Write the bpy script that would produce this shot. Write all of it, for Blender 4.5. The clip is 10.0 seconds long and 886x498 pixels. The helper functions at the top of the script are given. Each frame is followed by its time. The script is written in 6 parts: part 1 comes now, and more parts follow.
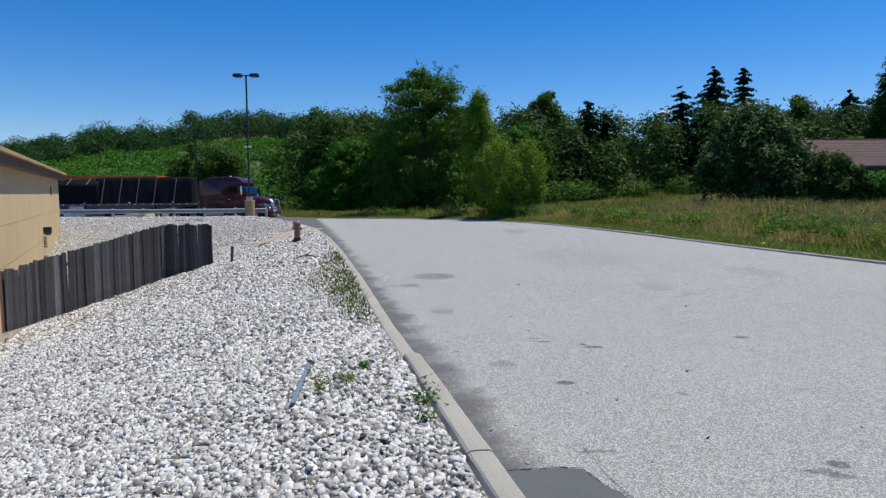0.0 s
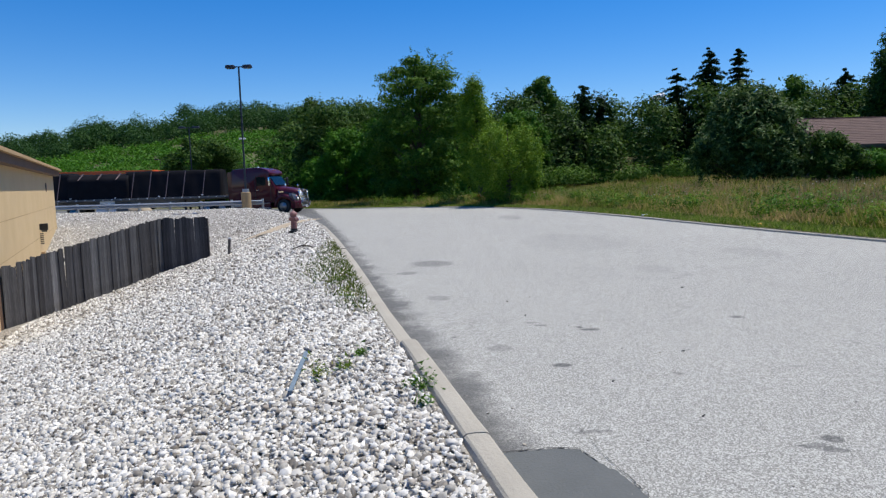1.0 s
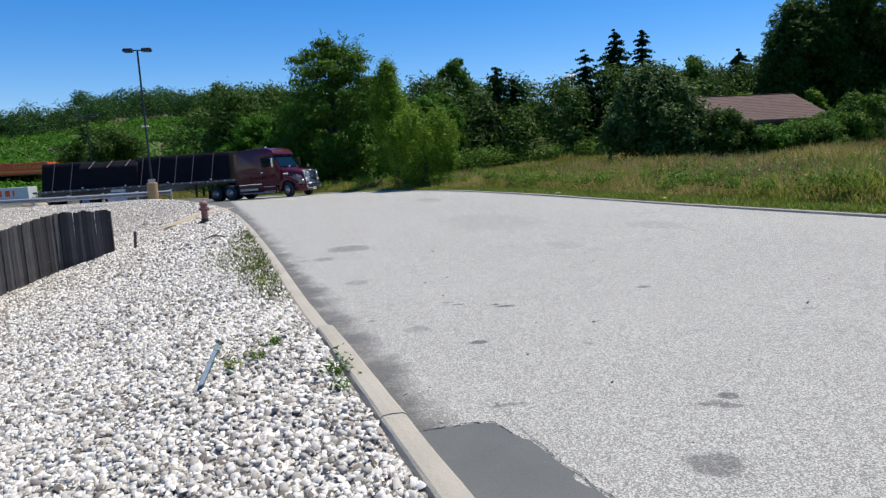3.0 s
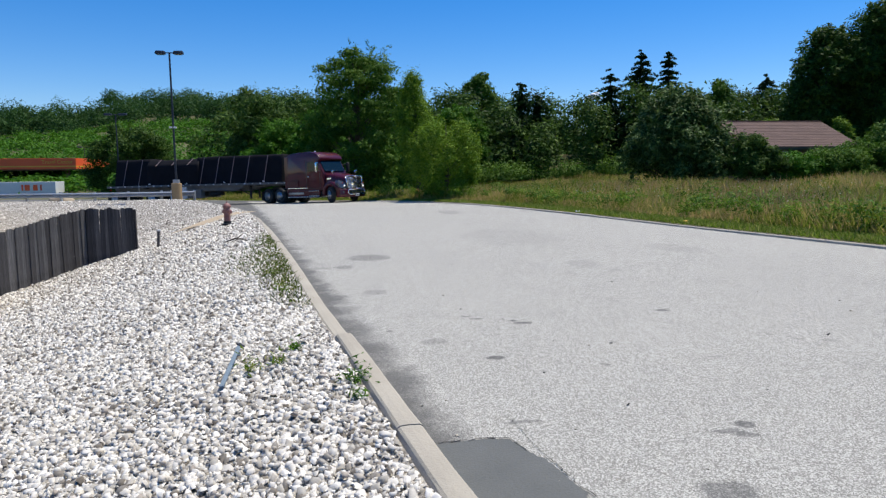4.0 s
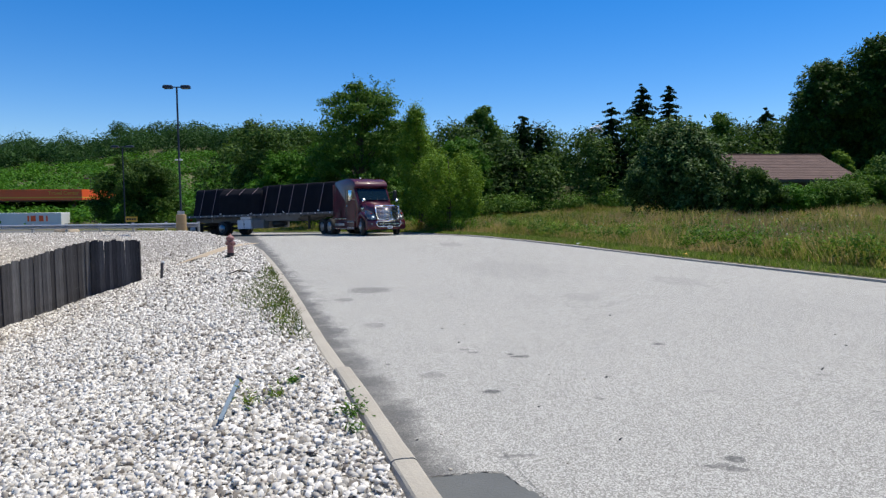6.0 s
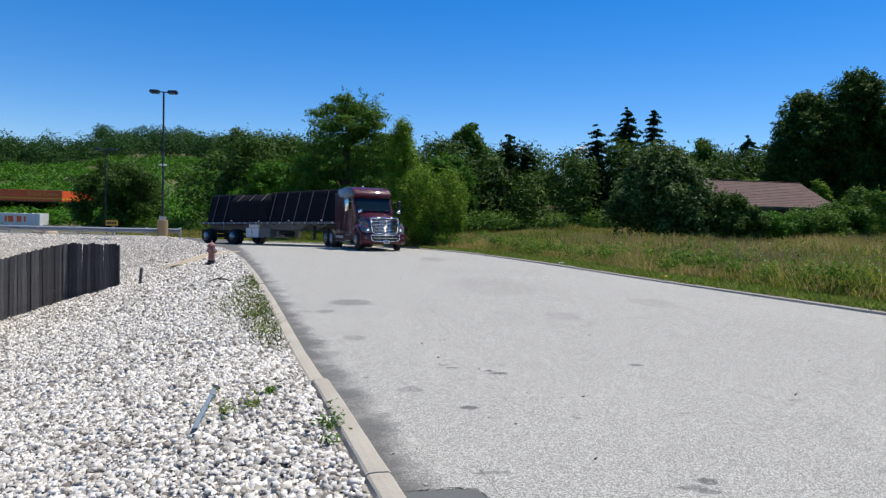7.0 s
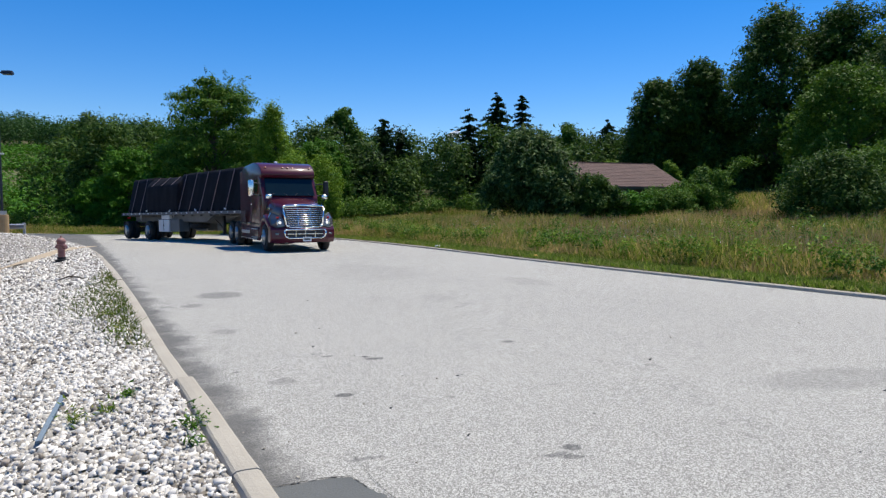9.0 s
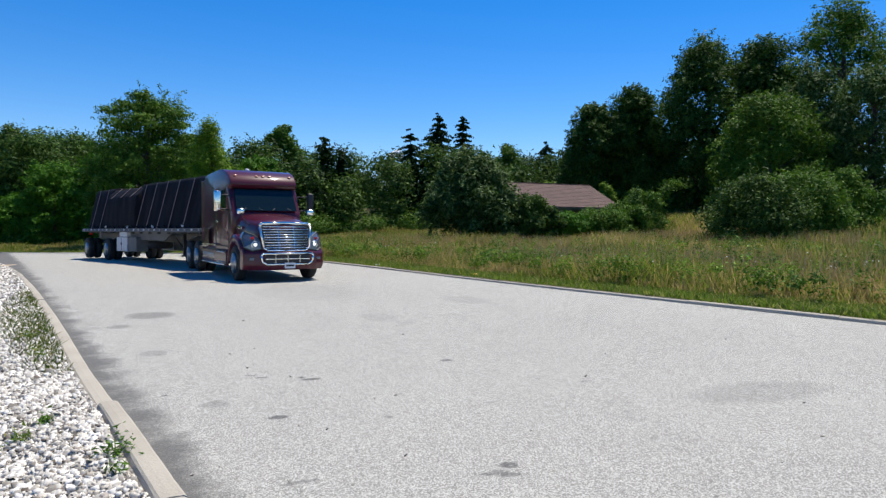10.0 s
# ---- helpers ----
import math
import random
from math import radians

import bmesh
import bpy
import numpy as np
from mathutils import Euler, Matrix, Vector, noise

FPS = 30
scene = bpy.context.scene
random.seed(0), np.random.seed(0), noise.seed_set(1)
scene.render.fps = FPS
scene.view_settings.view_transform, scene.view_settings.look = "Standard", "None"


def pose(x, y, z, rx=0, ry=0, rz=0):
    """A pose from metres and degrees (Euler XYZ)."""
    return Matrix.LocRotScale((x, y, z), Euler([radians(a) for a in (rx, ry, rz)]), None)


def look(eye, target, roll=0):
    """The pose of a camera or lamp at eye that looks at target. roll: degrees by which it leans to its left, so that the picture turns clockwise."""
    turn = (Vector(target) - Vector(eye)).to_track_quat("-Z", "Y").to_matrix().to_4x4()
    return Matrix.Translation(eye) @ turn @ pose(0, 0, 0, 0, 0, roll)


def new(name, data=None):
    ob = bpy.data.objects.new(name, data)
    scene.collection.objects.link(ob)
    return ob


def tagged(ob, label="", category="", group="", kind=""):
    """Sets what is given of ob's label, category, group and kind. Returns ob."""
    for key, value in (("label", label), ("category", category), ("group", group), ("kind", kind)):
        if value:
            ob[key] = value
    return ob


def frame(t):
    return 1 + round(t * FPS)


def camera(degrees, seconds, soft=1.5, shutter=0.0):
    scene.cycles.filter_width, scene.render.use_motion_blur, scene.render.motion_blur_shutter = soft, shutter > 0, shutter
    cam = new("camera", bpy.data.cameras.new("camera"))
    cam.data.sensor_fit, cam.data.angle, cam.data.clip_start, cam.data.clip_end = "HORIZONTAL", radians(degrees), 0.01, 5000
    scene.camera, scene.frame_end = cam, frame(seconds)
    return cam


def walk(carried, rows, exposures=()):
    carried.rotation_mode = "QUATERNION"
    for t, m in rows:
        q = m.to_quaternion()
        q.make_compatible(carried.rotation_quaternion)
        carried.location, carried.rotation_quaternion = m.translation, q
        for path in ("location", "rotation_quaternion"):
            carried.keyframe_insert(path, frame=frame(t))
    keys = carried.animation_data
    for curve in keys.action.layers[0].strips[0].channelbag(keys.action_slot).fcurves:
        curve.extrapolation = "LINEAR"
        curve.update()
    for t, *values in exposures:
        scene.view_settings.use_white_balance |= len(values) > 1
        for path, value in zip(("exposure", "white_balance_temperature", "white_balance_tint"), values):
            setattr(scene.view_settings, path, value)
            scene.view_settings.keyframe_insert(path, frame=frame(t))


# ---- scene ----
cam = camera(67.99, 10.0, 1.3)
# seconds, place, then yaw to the left, pitch up and lean in degrees
PATH = [
    (0.0, (-0.005, 0.007, 1.601), -0.09, -4.94, -0.26),
    (0.5, (-0.007, -0.002, 1.577), -0.31, -4.53, -2.18),
    (1.0, (0.028, 0.002, 1.580), -0.22, -5.97, -1.53),
    (1.3, (0.003, 0.038, 1.586), 0.28, -6.00, -1.78),
    (1.4, (0.063, -0.068, 1.589), 0.45, -8.68, -6.34),
    (1.5, (0.060, -0.071, 1.601), 0.40, -8.00, -5.69),
    (1.8, (0.081, -0.048, 1.586), -2.22, -6.05, -2.65),
    (2.0, (0.031, -0.071, 1.550), -0.47, -7.49, -2.27),
    (2.2, (0.062, -0.013, 1.585), -2.84, -8.66, -0.48),
    (2.5, (-0.020, -0.041, 1.543), -5.42, -6.98, -1.06),
    (2.7, (0.102, 0.017, 1.546), -6.95, -7.69, -3.17),
    (3.8, (0.049, -0.026, 1.586), -7.06, -6.91, -1.77),
    (4.0, (0.046, -0.039, 1.584), -5.63, -6.56, -0.55),
    (4.5, (0.009, -0.058, 1.564), -10.86, -8.14, 0.88),
    (5.0, (-0.005, -0.106, 1.585), -13.70, -9.31, 1.63),
    (5.5, (0.052, -0.135, 1.605), -7.28, -7.20, 0.58),
    (5.7, (0.096, -0.142, 1.617), -5.57, -5.64, -0.65),
    (6.8, (0.066, -0.199, 1.641), -5.79, -2.45, 1.33),
    (7.0, (0.090, -0.183, 1.631), -6.85, -2.54, 1.57),
    (7.5, (0.151, -0.145, 1.601), -11.23, -2.57, 0.78),
    (8.0, (0.174, -0.154, 1.614), -15.11, -4.62, 1.16),
    (8.5, (0.186, -0.151, 1.624), -16.17, -3.51, 0.58),
    (9.0, (0.175, -0.161, 1.622), -17.41, -3.66, 0.09),
    (9.5, (0.178, -0.161, 1.631), -17.45, -3.31, 1.57),
    (10.0, (0.202, -0.163, 1.616), -22.52, -1.98, 0.46),
]


def aim(place, yaw, pitch, lean):
    """A camera pose from its place and yaw, pitch and lean in degrees."""
    return pose(*place) @ pose(0, 0, 0, 0, 0, yaw) @ pose(0, 0, 0, 90 + pitch) @ pose(0, 0, 0, 0, 0, lean)


walk(cam, [(t, aim(p, a, b, c)) for t, p, a, b, c in PATH], [(0, 0.0, 6080, 10), (1.0, 0.16, 6230, 10), (1.4, 0.22, 6300, 10), (2, 0.26, 6360, 10), (4.5, 0.28, 6420, 10), (5.5, 0.26, 6400, 10), (7.5, 0.27, 6430, 10), (8.5, 0.28, 6440, 10), (10, 0.41, 6500, 10)])

# ---- world and sun ----
SUN = Vector((0.34, 0.17, 0.925)).normalized()
world = bpy.data.worlds.new("sky")
scene.world = world
world.use_nodes = True
wn = world.node_tree
sky = wn.nodes.new("ShaderNodeTexSky")
sky.sky_type, sky.sun_disc = "NISHITA", False
sky.sun_elevation = math.asin(SUN.z)
sky.sun_rotation = math.atan2(SUN.x, SUN.y)
sky.air_density, sky.dust_density, sky.ozone_density = 1.0, 0.0, 3.0
deep = wn.nodes.new("ShaderNodeHueSaturation")
deep.inputs["Saturation"].default_value = 1.45
wn.links.new(sky.outputs[0], deep.inputs["Color"])
tint = wn.nodes.new("ShaderNodeMix")
tint.data_type, tint.blend_type = "RGBA", "MULTIPLY"
tint.inputs[0].default_value = 1.0
tint.inputs[7].default_value = (0.9, 0.93, 1.12, 1)
wn.links.new(deep.outputs[0], tint.inputs[6])
wn.links.new(tint.outputs[2], wn.nodes["Background"].inputs[0])
wn.nodes["Background"].inputs[1].default_value = 0.1
sun = new("sun", bpy.data.lights.new("sun", "SUN"))
sun.data.energy, sun.data.angle, sun.data.color = 4.7, radians(0.5), (1.0, 0.93, 0.79)
sun.matrix_world = look((0, 0, 60), Vector((0, 0, 60)) - SUN)


# ---- materials ----
def shader(name):
    m = bpy.data.materials.new(name)
    m.use_nodes = True
    t = m.node_tree
    return m, t, t.nodes, t.links, t.nodes["Principled BSDF"]


def put(b, key, value):
    b.inputs[key].default_value = value


def ramp(n, stops):
    r = n.new("ShaderNodeValToRGB")
    e = r.color_ramp.elements
    while len(e) < len(stops):
        e.new(0.5)
    for k, (p, c) in zip(e, stops):
        k.position, k.color = p, (*c, 1)
    return r


def noise_tex(n, l, scale, detail=5, rough=0.6, vec=None):
    t = n.new("ShaderNodeTexNoise")
    put(t, "Scale", scale), put(t, "Detail", detail), put(t, "Roughness", rough)
    if vec:
        l.new(vec, t.inputs["Vector"])
    return t


def mixed(n, l, fac, a, b, mode="MIX"):
    m = n.new("ShaderNodeMix")
    m.data_type, m.blend_type = "RGBA", mode
    for sock, v in ((m.inputs[0], fac), (m.inputs[6], a), (m.inputs[7], b)):
        if isinstance(v, bpy.types.NodeSocket):
            l.new(v, sock)
        elif isinstance(v, (int, float)):
            sock.default_value = v
        else:
            sock.default_value = (*v, 1)
    return m.outputs[2]


def bumped(n, l, b, height, strength, distance):
    k = n.new("ShaderNodeBump")
    put(k, "Strength", strength), put(k, "Distance", distance)
    l.new(height, k.inputs["Height"])
    l.new(k.outputs[0], b.inputs["Normal"])


def surface(name, dark, light, scale, rough, bump=0.2, fine=None, metal=0.0, coat=0.0, spread=0.25):
    """A worn surface: two colours mixed at a broad and a fine scale, with relief."""
    m, t, n, l, b = shader(name)
    pos = n.new("ShaderNodeTexCoord").outputs["Object"]
    broad, small = noise_tex(n, l, scale, vec=pos), noise_tex(n, l, fine or scale * 12, vec=pos)
    r = ramp(n, [(0.5 - spread, dark), (0.5 + spread, light)])
    l.new(broad.outputs[0], r.inputs[0])
    c = mixed(n, l, 0.35, r.outputs[0], mixed(n, l, small.outputs[0], dark, light))
    l.new(c, b.inputs["Base Color"])
    rr = n.new("ShaderNodeMapRange")
    put(rr, "To Min", max(0.02, rough - 0.08)), put(rr, "To Max", min(1, rough + 0.08))
    l.new(small.outputs[0], rr.inputs[0])
    l.new(rr.outputs[0], b.inputs["Roughness"])
    put(b, "Metallic", metal), put(b, "Coat Weight", coat)
    if bump:
        bumped(n, l, b, small.outputs[0], bump, 0.02)
    return m


def per_piece(name, stops, rough, scale=8.0, bump=0.3, island=True, translucent=0.0, gloss=0.5):
    """Pieces of one kind, each with a tone of its own."""
    m, t, n, l, b = shader(name)
    if island:
        tone = n.new("ShaderNodeNewGeometry").outputs["Random Per Island"]
    else:
        tone = n.new("ShaderNodeObjectInfo").outputs["Random"]
    r = ramp(n, stops)
    l.new(tone, r.inputs[0])
    pos = n.new("ShaderNodeNewGeometry").outputs["Position"]
    k = noise_tex(n, l, scale, vec=pos)
    c = mixed(n, l, 0.45, r.outputs[0], mixed(n, l, k.outputs[0], (0.25, 0.25, 0.25), (1, 1, 1)), "MULTIPLY")
    l.new(c, b.inputs["Base Color"])
    put(b, "Roughness", rough), put(b, "Specular IOR Level", gloss)
    if bump:
        bumped(n, l, b, k.outputs[0], bump, 0.01)
    if translucent:
        tr, ms = n.new("ShaderNodeBsdfTranslucent"), n.new("ShaderNodeMixShader")
        l.new(c, tr.inputs[0])
        put(ms, 0, translucent)
        l.new(b.outputs[0], ms.inputs[1]), l.new(tr.outputs[0], ms.inputs[2])
        l.new(ms.outputs[0], n["Material Output"].inputs[0])
    return m


def leaf(name, dark, mid, light, sheen=0.14):
    return per_piece(name, [(0.0, dark), (0.55, mid), (1.0, light)], 0.62, 0.6, 0, True, 0.28, sheen)


SPOTS = [
    (1.55, 6.68, 0.11, 0.05, 0.95), (1.47, 6.8, 0.05, 0.03, 0.95), (3.27, 7.1, 0.085, 0.06, 0.95), (1.03, 5.41, 0.085, 0.06, 1.0), (2.14, 3.64, 0.09, 0.05, 0.75), (2.31, 3.73, 0.07, 0.05, 0.9), (2.24, 3.58, 0.08, 0.035, 0.8), (1.75, 2.9, 0.15, 0.13, 0.75),
    (-0.15, 12.5, 0.42, 0.48, 0.6), (-0.55, 11.25, 0.17, 0.22, 0.55), (-0.95, 11.2, 0.16, 0.14, 0.35), (2.95, 26.9, 0.5, 1.5, 0.35), (5.6, 4.6, 0.9, 0.35, 0.3), (0.56, 6.03, 0.12, 0.12, 0.4), (1.1, 6.96, 0.08, 0.03, 0.85), (1.0, 7.08, 0.06, 0.03, 0.85),
    (0.0, 8.75, 0.17, 0.2, 0.4), (0.14, 6.51, 0.035, 0.03, 1.0), (3.6, 11.0, 0.3, 0.5, 0.2), (6.2, 13, 0.5, 0.9, 0.22), (3.2, 16, 1.2, 2.2, 0.15), (0.95, 3.95, 0.13, 0.03, 0.6), (1.9, 5.1, 0.05, 0.03, 0.6), (2.9, 5.2, 0.07, 0.03, 0.5), (4.2, 5.6, 0.09, 0.04, 0.4),
]


def meadow(name, stops):
    """Grass whose tone drifts from green to straw in patches."""
    m, t, n, l, b = shader(name)
    g = n.new("ShaderNodeNewGeometry")
    big, mid = noise_tex(n, l, 0.16, 4, vec=g.outputs["Position"]), noise_tex(n, l, 0.9, 3, vec=g.outputs["Position"])
    a = n.new("ShaderNodeMath")
    a.operation = "MULTIPLY_ADD"
    l.new(big.outputs[0], a.inputs[0])
    a.inputs[1].default_value = 2.2
    k = n.new("ShaderNodeMath")
    k.operation = "MULTIPLY_ADD"
    l.new(g.outputs["Random Per Island"], k.inputs[0])
    k.inputs[1].default_value, k.inputs[2].default_value = 0.85, -0.97
    l.new(k.outputs[0], a.inputs[2])
    r = ramp(n, stops)
    l.new(a.outputs[0], r.inputs[0])
    c = mixed(n, l, 0.5, r.outputs[0], mixed(n, l, mid.outputs[0], (0.35, 0.35, 0.35), (1.3, 1.3, 1.3)), "MULTIPLY")
    l.new(c, b.inputs["Base Color"])
    put(b, "Roughness", 0.8), put(b, "Specular IOR Level", 0.1)
    tr, ms = n.new("ShaderNodeBsdfTranslucent"), n.new("ShaderNodeMixShader")
    l.new(c, tr.inputs[0])
    put(ms, 0, 0.5)
    l.new(b.outputs[0], ms.inputs[1]), l.new(tr.outputs[0], ms.inputs[2])
    l.new(ms.outputs[0], n["Material Output"].inputs[0])
    return m


def old_wood():
    """Grey weathered boards with long grain and a tone for each."""
    m, t, n, l, b = shader("weathered_board")
    mp = n.new("ShaderNodeMapping")
    put(mp, "Scale", (60, 60, 2.5))
    l.new(n.new("ShaderNodeTexCoord").outputs["Object"], mp.inputs[0])
    tone = n.new("ShaderNodeObjectInfo").outputs["Random"]
    grain = noise_tex(n, l, 1, 6, 0.7, mp.outputs[0])
    stain = noise_tex(n, l, 1.6, 4, vec=n.new("ShaderNodeNewGeometry").outputs["Position"])
    r = ramp(n, [(0, (0.045, 0.042, 0.043)), (0.5, (0.085, 0.082, 0.083)), (0.9, (0.13, 0.126, 0.124)), (1, (0.24, 0.235, 0.23))])
    l.new(tone, r.inputs[0])
    g = ramp(n, [(0.3, (0.3, 0.29, 0.29)), (0.6, (1.2, 1.2, 1.2)), (0.75, (2.3, 2.3, 2.3))])
    l.new(grain.outputs[0], g.inputs[0])
    c = mixed(n, l, 0.9, r.outputs[0], g.outputs[0], "MULTIPLY")
    c = mixed(n, l, 0.5, c, mixed(n, l, stain.outputs[0], (0.4, 0.38, 0.36), (1.3, 1.3, 1.3)), "MULTIPLY")
    l.new(c, b.inputs["Base Color"])
    put(b, "Roughness", 0.9)
    bumped(n, l, b, grain.outputs[0], 0.7, 0.01)
    return m


def asphalt():
    m, t, n, l, b = shader("worn_asphalt")
    pos = n.new("ShaderNodeNewGeometry").outputs["Position"]
    big, mid, grit = noise_tex(n, l, 0.18, 6, vec=pos), noise_tex(n, l, 1.3, 8, 0.7, pos), noise_tex(n, l, 70, 3, 0.8, pos)
    r = ramp(n, [(0.3, (0.24, 0.233, 0.208)), (0.7, (0.315, 0.307, 0.273))])
    l.new(big.outputs[0], r.inputs[0])
    c = mixed(n, l, 0.3, r.outputs[0], mixed(n, l, mid.outputs[0], (0.17, 0.165, 0.155), (0.42, 0.405, 0.375)))
    v = n.new("ShaderNodeTexVoronoi")
    put(v, "Scale", 135)
    l.new(pos, v.inputs["Vector"])
    speck = ramp(n, [(0.22, (0.05, 0.05, 0.047)), (0.48, (0.28, 0.275, 0.255)), (0.78, (0.86, 0.85, 0.8))])
    l.new(v.outputs["Color"], speck.inputs[0])
    c = mixed(n, l, 0.42, c, speck.outputs[0])
    # oil drips and dark stains, each an uneven spot on the road
    wob = n.new("ShaderNodeVectorMath")
    wob.operation = "MULTIPLY_ADD"
    l.new(noise_tex(n, l, 8, 6, 0.7, pos).outputs["Color"], wob.inputs[0])
    wob.inputs[1].default_value = (0.16, 0.16, 0)
    l.new(pos, wob.inputs[2])
    total = None
    for x, y, rx, ry, k in SPOTS:
        mp = n.new("ShaderNodeMapping")
        mp.vector_type = "TEXTURE"
        put(mp, "Location", (x + 0.08, y + 0.08, 0)), put(mp, "Scale", (rx, ry, 50))
        l.new(wob.outputs[0], mp.inputs[0])
        ln = n.new("ShaderNodeVectorMath")
        ln.operation = "LENGTH"
        l.new(mp.outputs[0], ln.inputs[0])
        mr = n.new("ShaderNodeMapRange")
        mr.interpolation_type = "SMOOTHSTEP"
        put(mr, "From Min", 1.2), put(mr, "From Max", 0.7), put(mr, "To Max", k * 0.85)
        l.new(ln.outputs["Value"], mr.inputs[0])
        if total is None:
            total = mr.outputs[0]
        else:
            mx = n.new("ShaderNodeMath")
            mx.operation = "MAXIMUM"
            l.new(total, mx.inputs[0]), l.new(mr.outputs[0], mx.inputs[1])
            total = mx.outputs[0]
    # the grit of the road stands bare through the stains
    bare = n.new("ShaderNodeMapRange")
    put(bare, "From Min", 0.36), put(bare, "From Max", 0.58), put(bare, "To Min", 0.6), put(bare, "To Max", 1.1)
    l.new(noise_tex(n, l, 22, 5, 0.75, pos).outputs[0], bare.inputs[0])
    cut = n.new("ShaderNodeMath")
    cut.operation = "MULTIPLY"
    l.new(total, cut.inputs[0]), l.new(bare.outputs[0], cut.inputs[1])
    total = cut.outputs[0]
    # dirt washed along the gutter of the kerb
    sep = n.new("ShaderNodeSeparateXYZ")
    l.new(pos, sep.inputs[0])
    off = n.new("ShaderNodeMath")
    off.operation = "MULTIPLY_ADD"
    l.new(sep.outputs[1], off.inputs[0])
    off.inputs[1].default_value = 0.2135
    l.new(sep.outputs[0], off.inputs[2])
    ad = n.new("ShaderNodeMath")
    ad.operation = "MULTIPLY_ADD"
    l.new(noise_tex(n, l, 1.6, 6, 0.65, pos).outputs[0], ad.inputs[0])
    ad.inputs[1].default_value = -1.0
    l.new(off.outputs[0], ad.inputs[2])
    gut = n.new("ShaderNodeMapRange")
    gut.interpolation_type = "SMOOTHSTEP"
    put(gut, "From Min", 1.0), put(gut, "From Max", 0.6), put(gut, "To Max", 0.82)
    l.new(ad.outputs[0], gut.inputs[0])
    mx = n.new("ShaderNodeMath")
    mx.operation = "MAXIMUM"
    l.new(total, mx.inputs[0]), l.new(gut.outputs[0], mx.inputs[1])
    c = mixed(n, l, mx.outputs[0], c, (0.075, 0.075, 0.075))
    # fine meandering cracks
    vc = n.new("ShaderNodeTexVoronoi")
    vc.feature = "DISTANCE_TO_EDGE"
    put(vc, "Scale", 0.22)
    wv = n.new("ShaderNodeVectorMath")
    wv.operation = "MULTIPLY_ADD"
    l.new(noise_tex(n, l, 1.5, 6, vec=pos).outputs["Color"], wv.inputs[0])
    wv.inputs[1].default_value = (1.6, 1.6, 0)
    l.new(pos, wv.inputs[2])
    l.new(wv.outputs[0], vc.inputs["Vector"])
    cr = n.new("ShaderNodeMapRange")
    put(cr, "From Min", 0.004), put(cr, "From Max", 0.0), put(cr, "To Max", 0.35)
    l.new(vc.outputs["Distance"], cr.inputs[0])
    c = mixed(n, l, cr.outputs[0], c, (0.09, 0.09, 0.09))
    l.new(c, b.inputs["Base Color"])
    put(b, "Roughness", 0.85), put(b, "Specular IOR Level", 0.3)
    bumped(n, l, b, grit.outputs[0], 0.8, 0.008)
    return m


def gravel_ground():
    m, t, n, l, b = shader("gravel_bed")
    pos = n.new("ShaderNodeNewGeometry").outputs["Position"]
    v = n.new("ShaderNodeTexVoronoi")
    put(v, "Scale", 20)
    l.new(pos, v.inputs["Vector"])
    r = ramp(n, [(0.0, (0.2, 0.185, 0.165)), (0.35, (0.44, 0.415, 0.38)), (1.0, (0.74, 0.715, 0.67))])
    l.new(v.outputs["Color"], r.inputs[0])
    # shade in the gaps between stones, painted by darkening the cell edges
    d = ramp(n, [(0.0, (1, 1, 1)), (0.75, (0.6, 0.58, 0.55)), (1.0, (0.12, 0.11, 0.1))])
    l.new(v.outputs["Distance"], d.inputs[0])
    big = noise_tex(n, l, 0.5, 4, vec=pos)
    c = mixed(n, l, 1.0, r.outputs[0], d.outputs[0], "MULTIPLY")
    c = mixed(n, l, 0.4, c, mixed(n, l, big.outputs[0], (0.4, 0.37, 0.33), (1, 1, 1)), "MULTIPLY")
    l.new(c, b.inputs["Base Color"])
    put(b, "Roughness", 0.9)
    k = n.new("ShaderNodeMath")
    k.operation = "SUBTRACT"
    k.inputs[0].default_value = 1
    l.new(v.outputs["Distance"], k.inputs[1])
    bumped(n, l, b, k.outputs[0], 0.9, 0.05)
    return m


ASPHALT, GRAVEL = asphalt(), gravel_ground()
STONE = per_piece("limestone", [(0, (0.15, 0.13, 0.11)), (0.16, (0.4, 0.375, 0.335)), (0.5, (0.68, 0.65, 0.6)), (1, (0.89, 0.86, 0.81))], 0.95, 30, 0.4, True, 0, 0.2)
CONCRETE = surface("concrete", (0.29, 0.262, 0.215), (0.43, 0.395, 0.33), 1.5, 0.9, 0.4, 40)
PATCH = surface("fresh_patch", (0.078, 0.083, 0.08), (0.118, 0.122, 0.118), 2, 0.75, 0.3, 60)
SOIL = surface("field_soil", (0.06, 0.07, 0.025), (0.14, 0.13, 0.05), 0.6, 0.95, 0.5, 9)
DIRT = surface("tan_dirt", (0.34, 0.26, 0.17), (0.52, 0.43, 0.31), 1.5, 0.95, 0.4, 20)
BARK = surface("bark", (0.03, 0.024, 0.018), (0.11, 0.09, 0.07), 3, 0.95, 0.8, 30)
LEAF_DEEP = leaf("deep_green_leaf", (0.024, 0.062, 0.009), (0.056, 0.125, 0.017), (0.125, 0.21, 0.035))
LEAF_MID = leaf("green_leaf", (0.04, 0.105, 0.01), (0.085, 0.19, 0.017), (0.165, 0.28, 0.035))
LEAF_LIGHT = leaf("light_green_leaf", (0.09, 0.18, 0.012), (0.17, 0.3, 0.02), (0.26, 0.4, 0.04))
LEAF_SILVER = leaf("silvery_leaf", (0.024, 0.065, 0.01), (0.06, 0.13, 0.022), (0.21, 0.31, 0.1), 0.22)
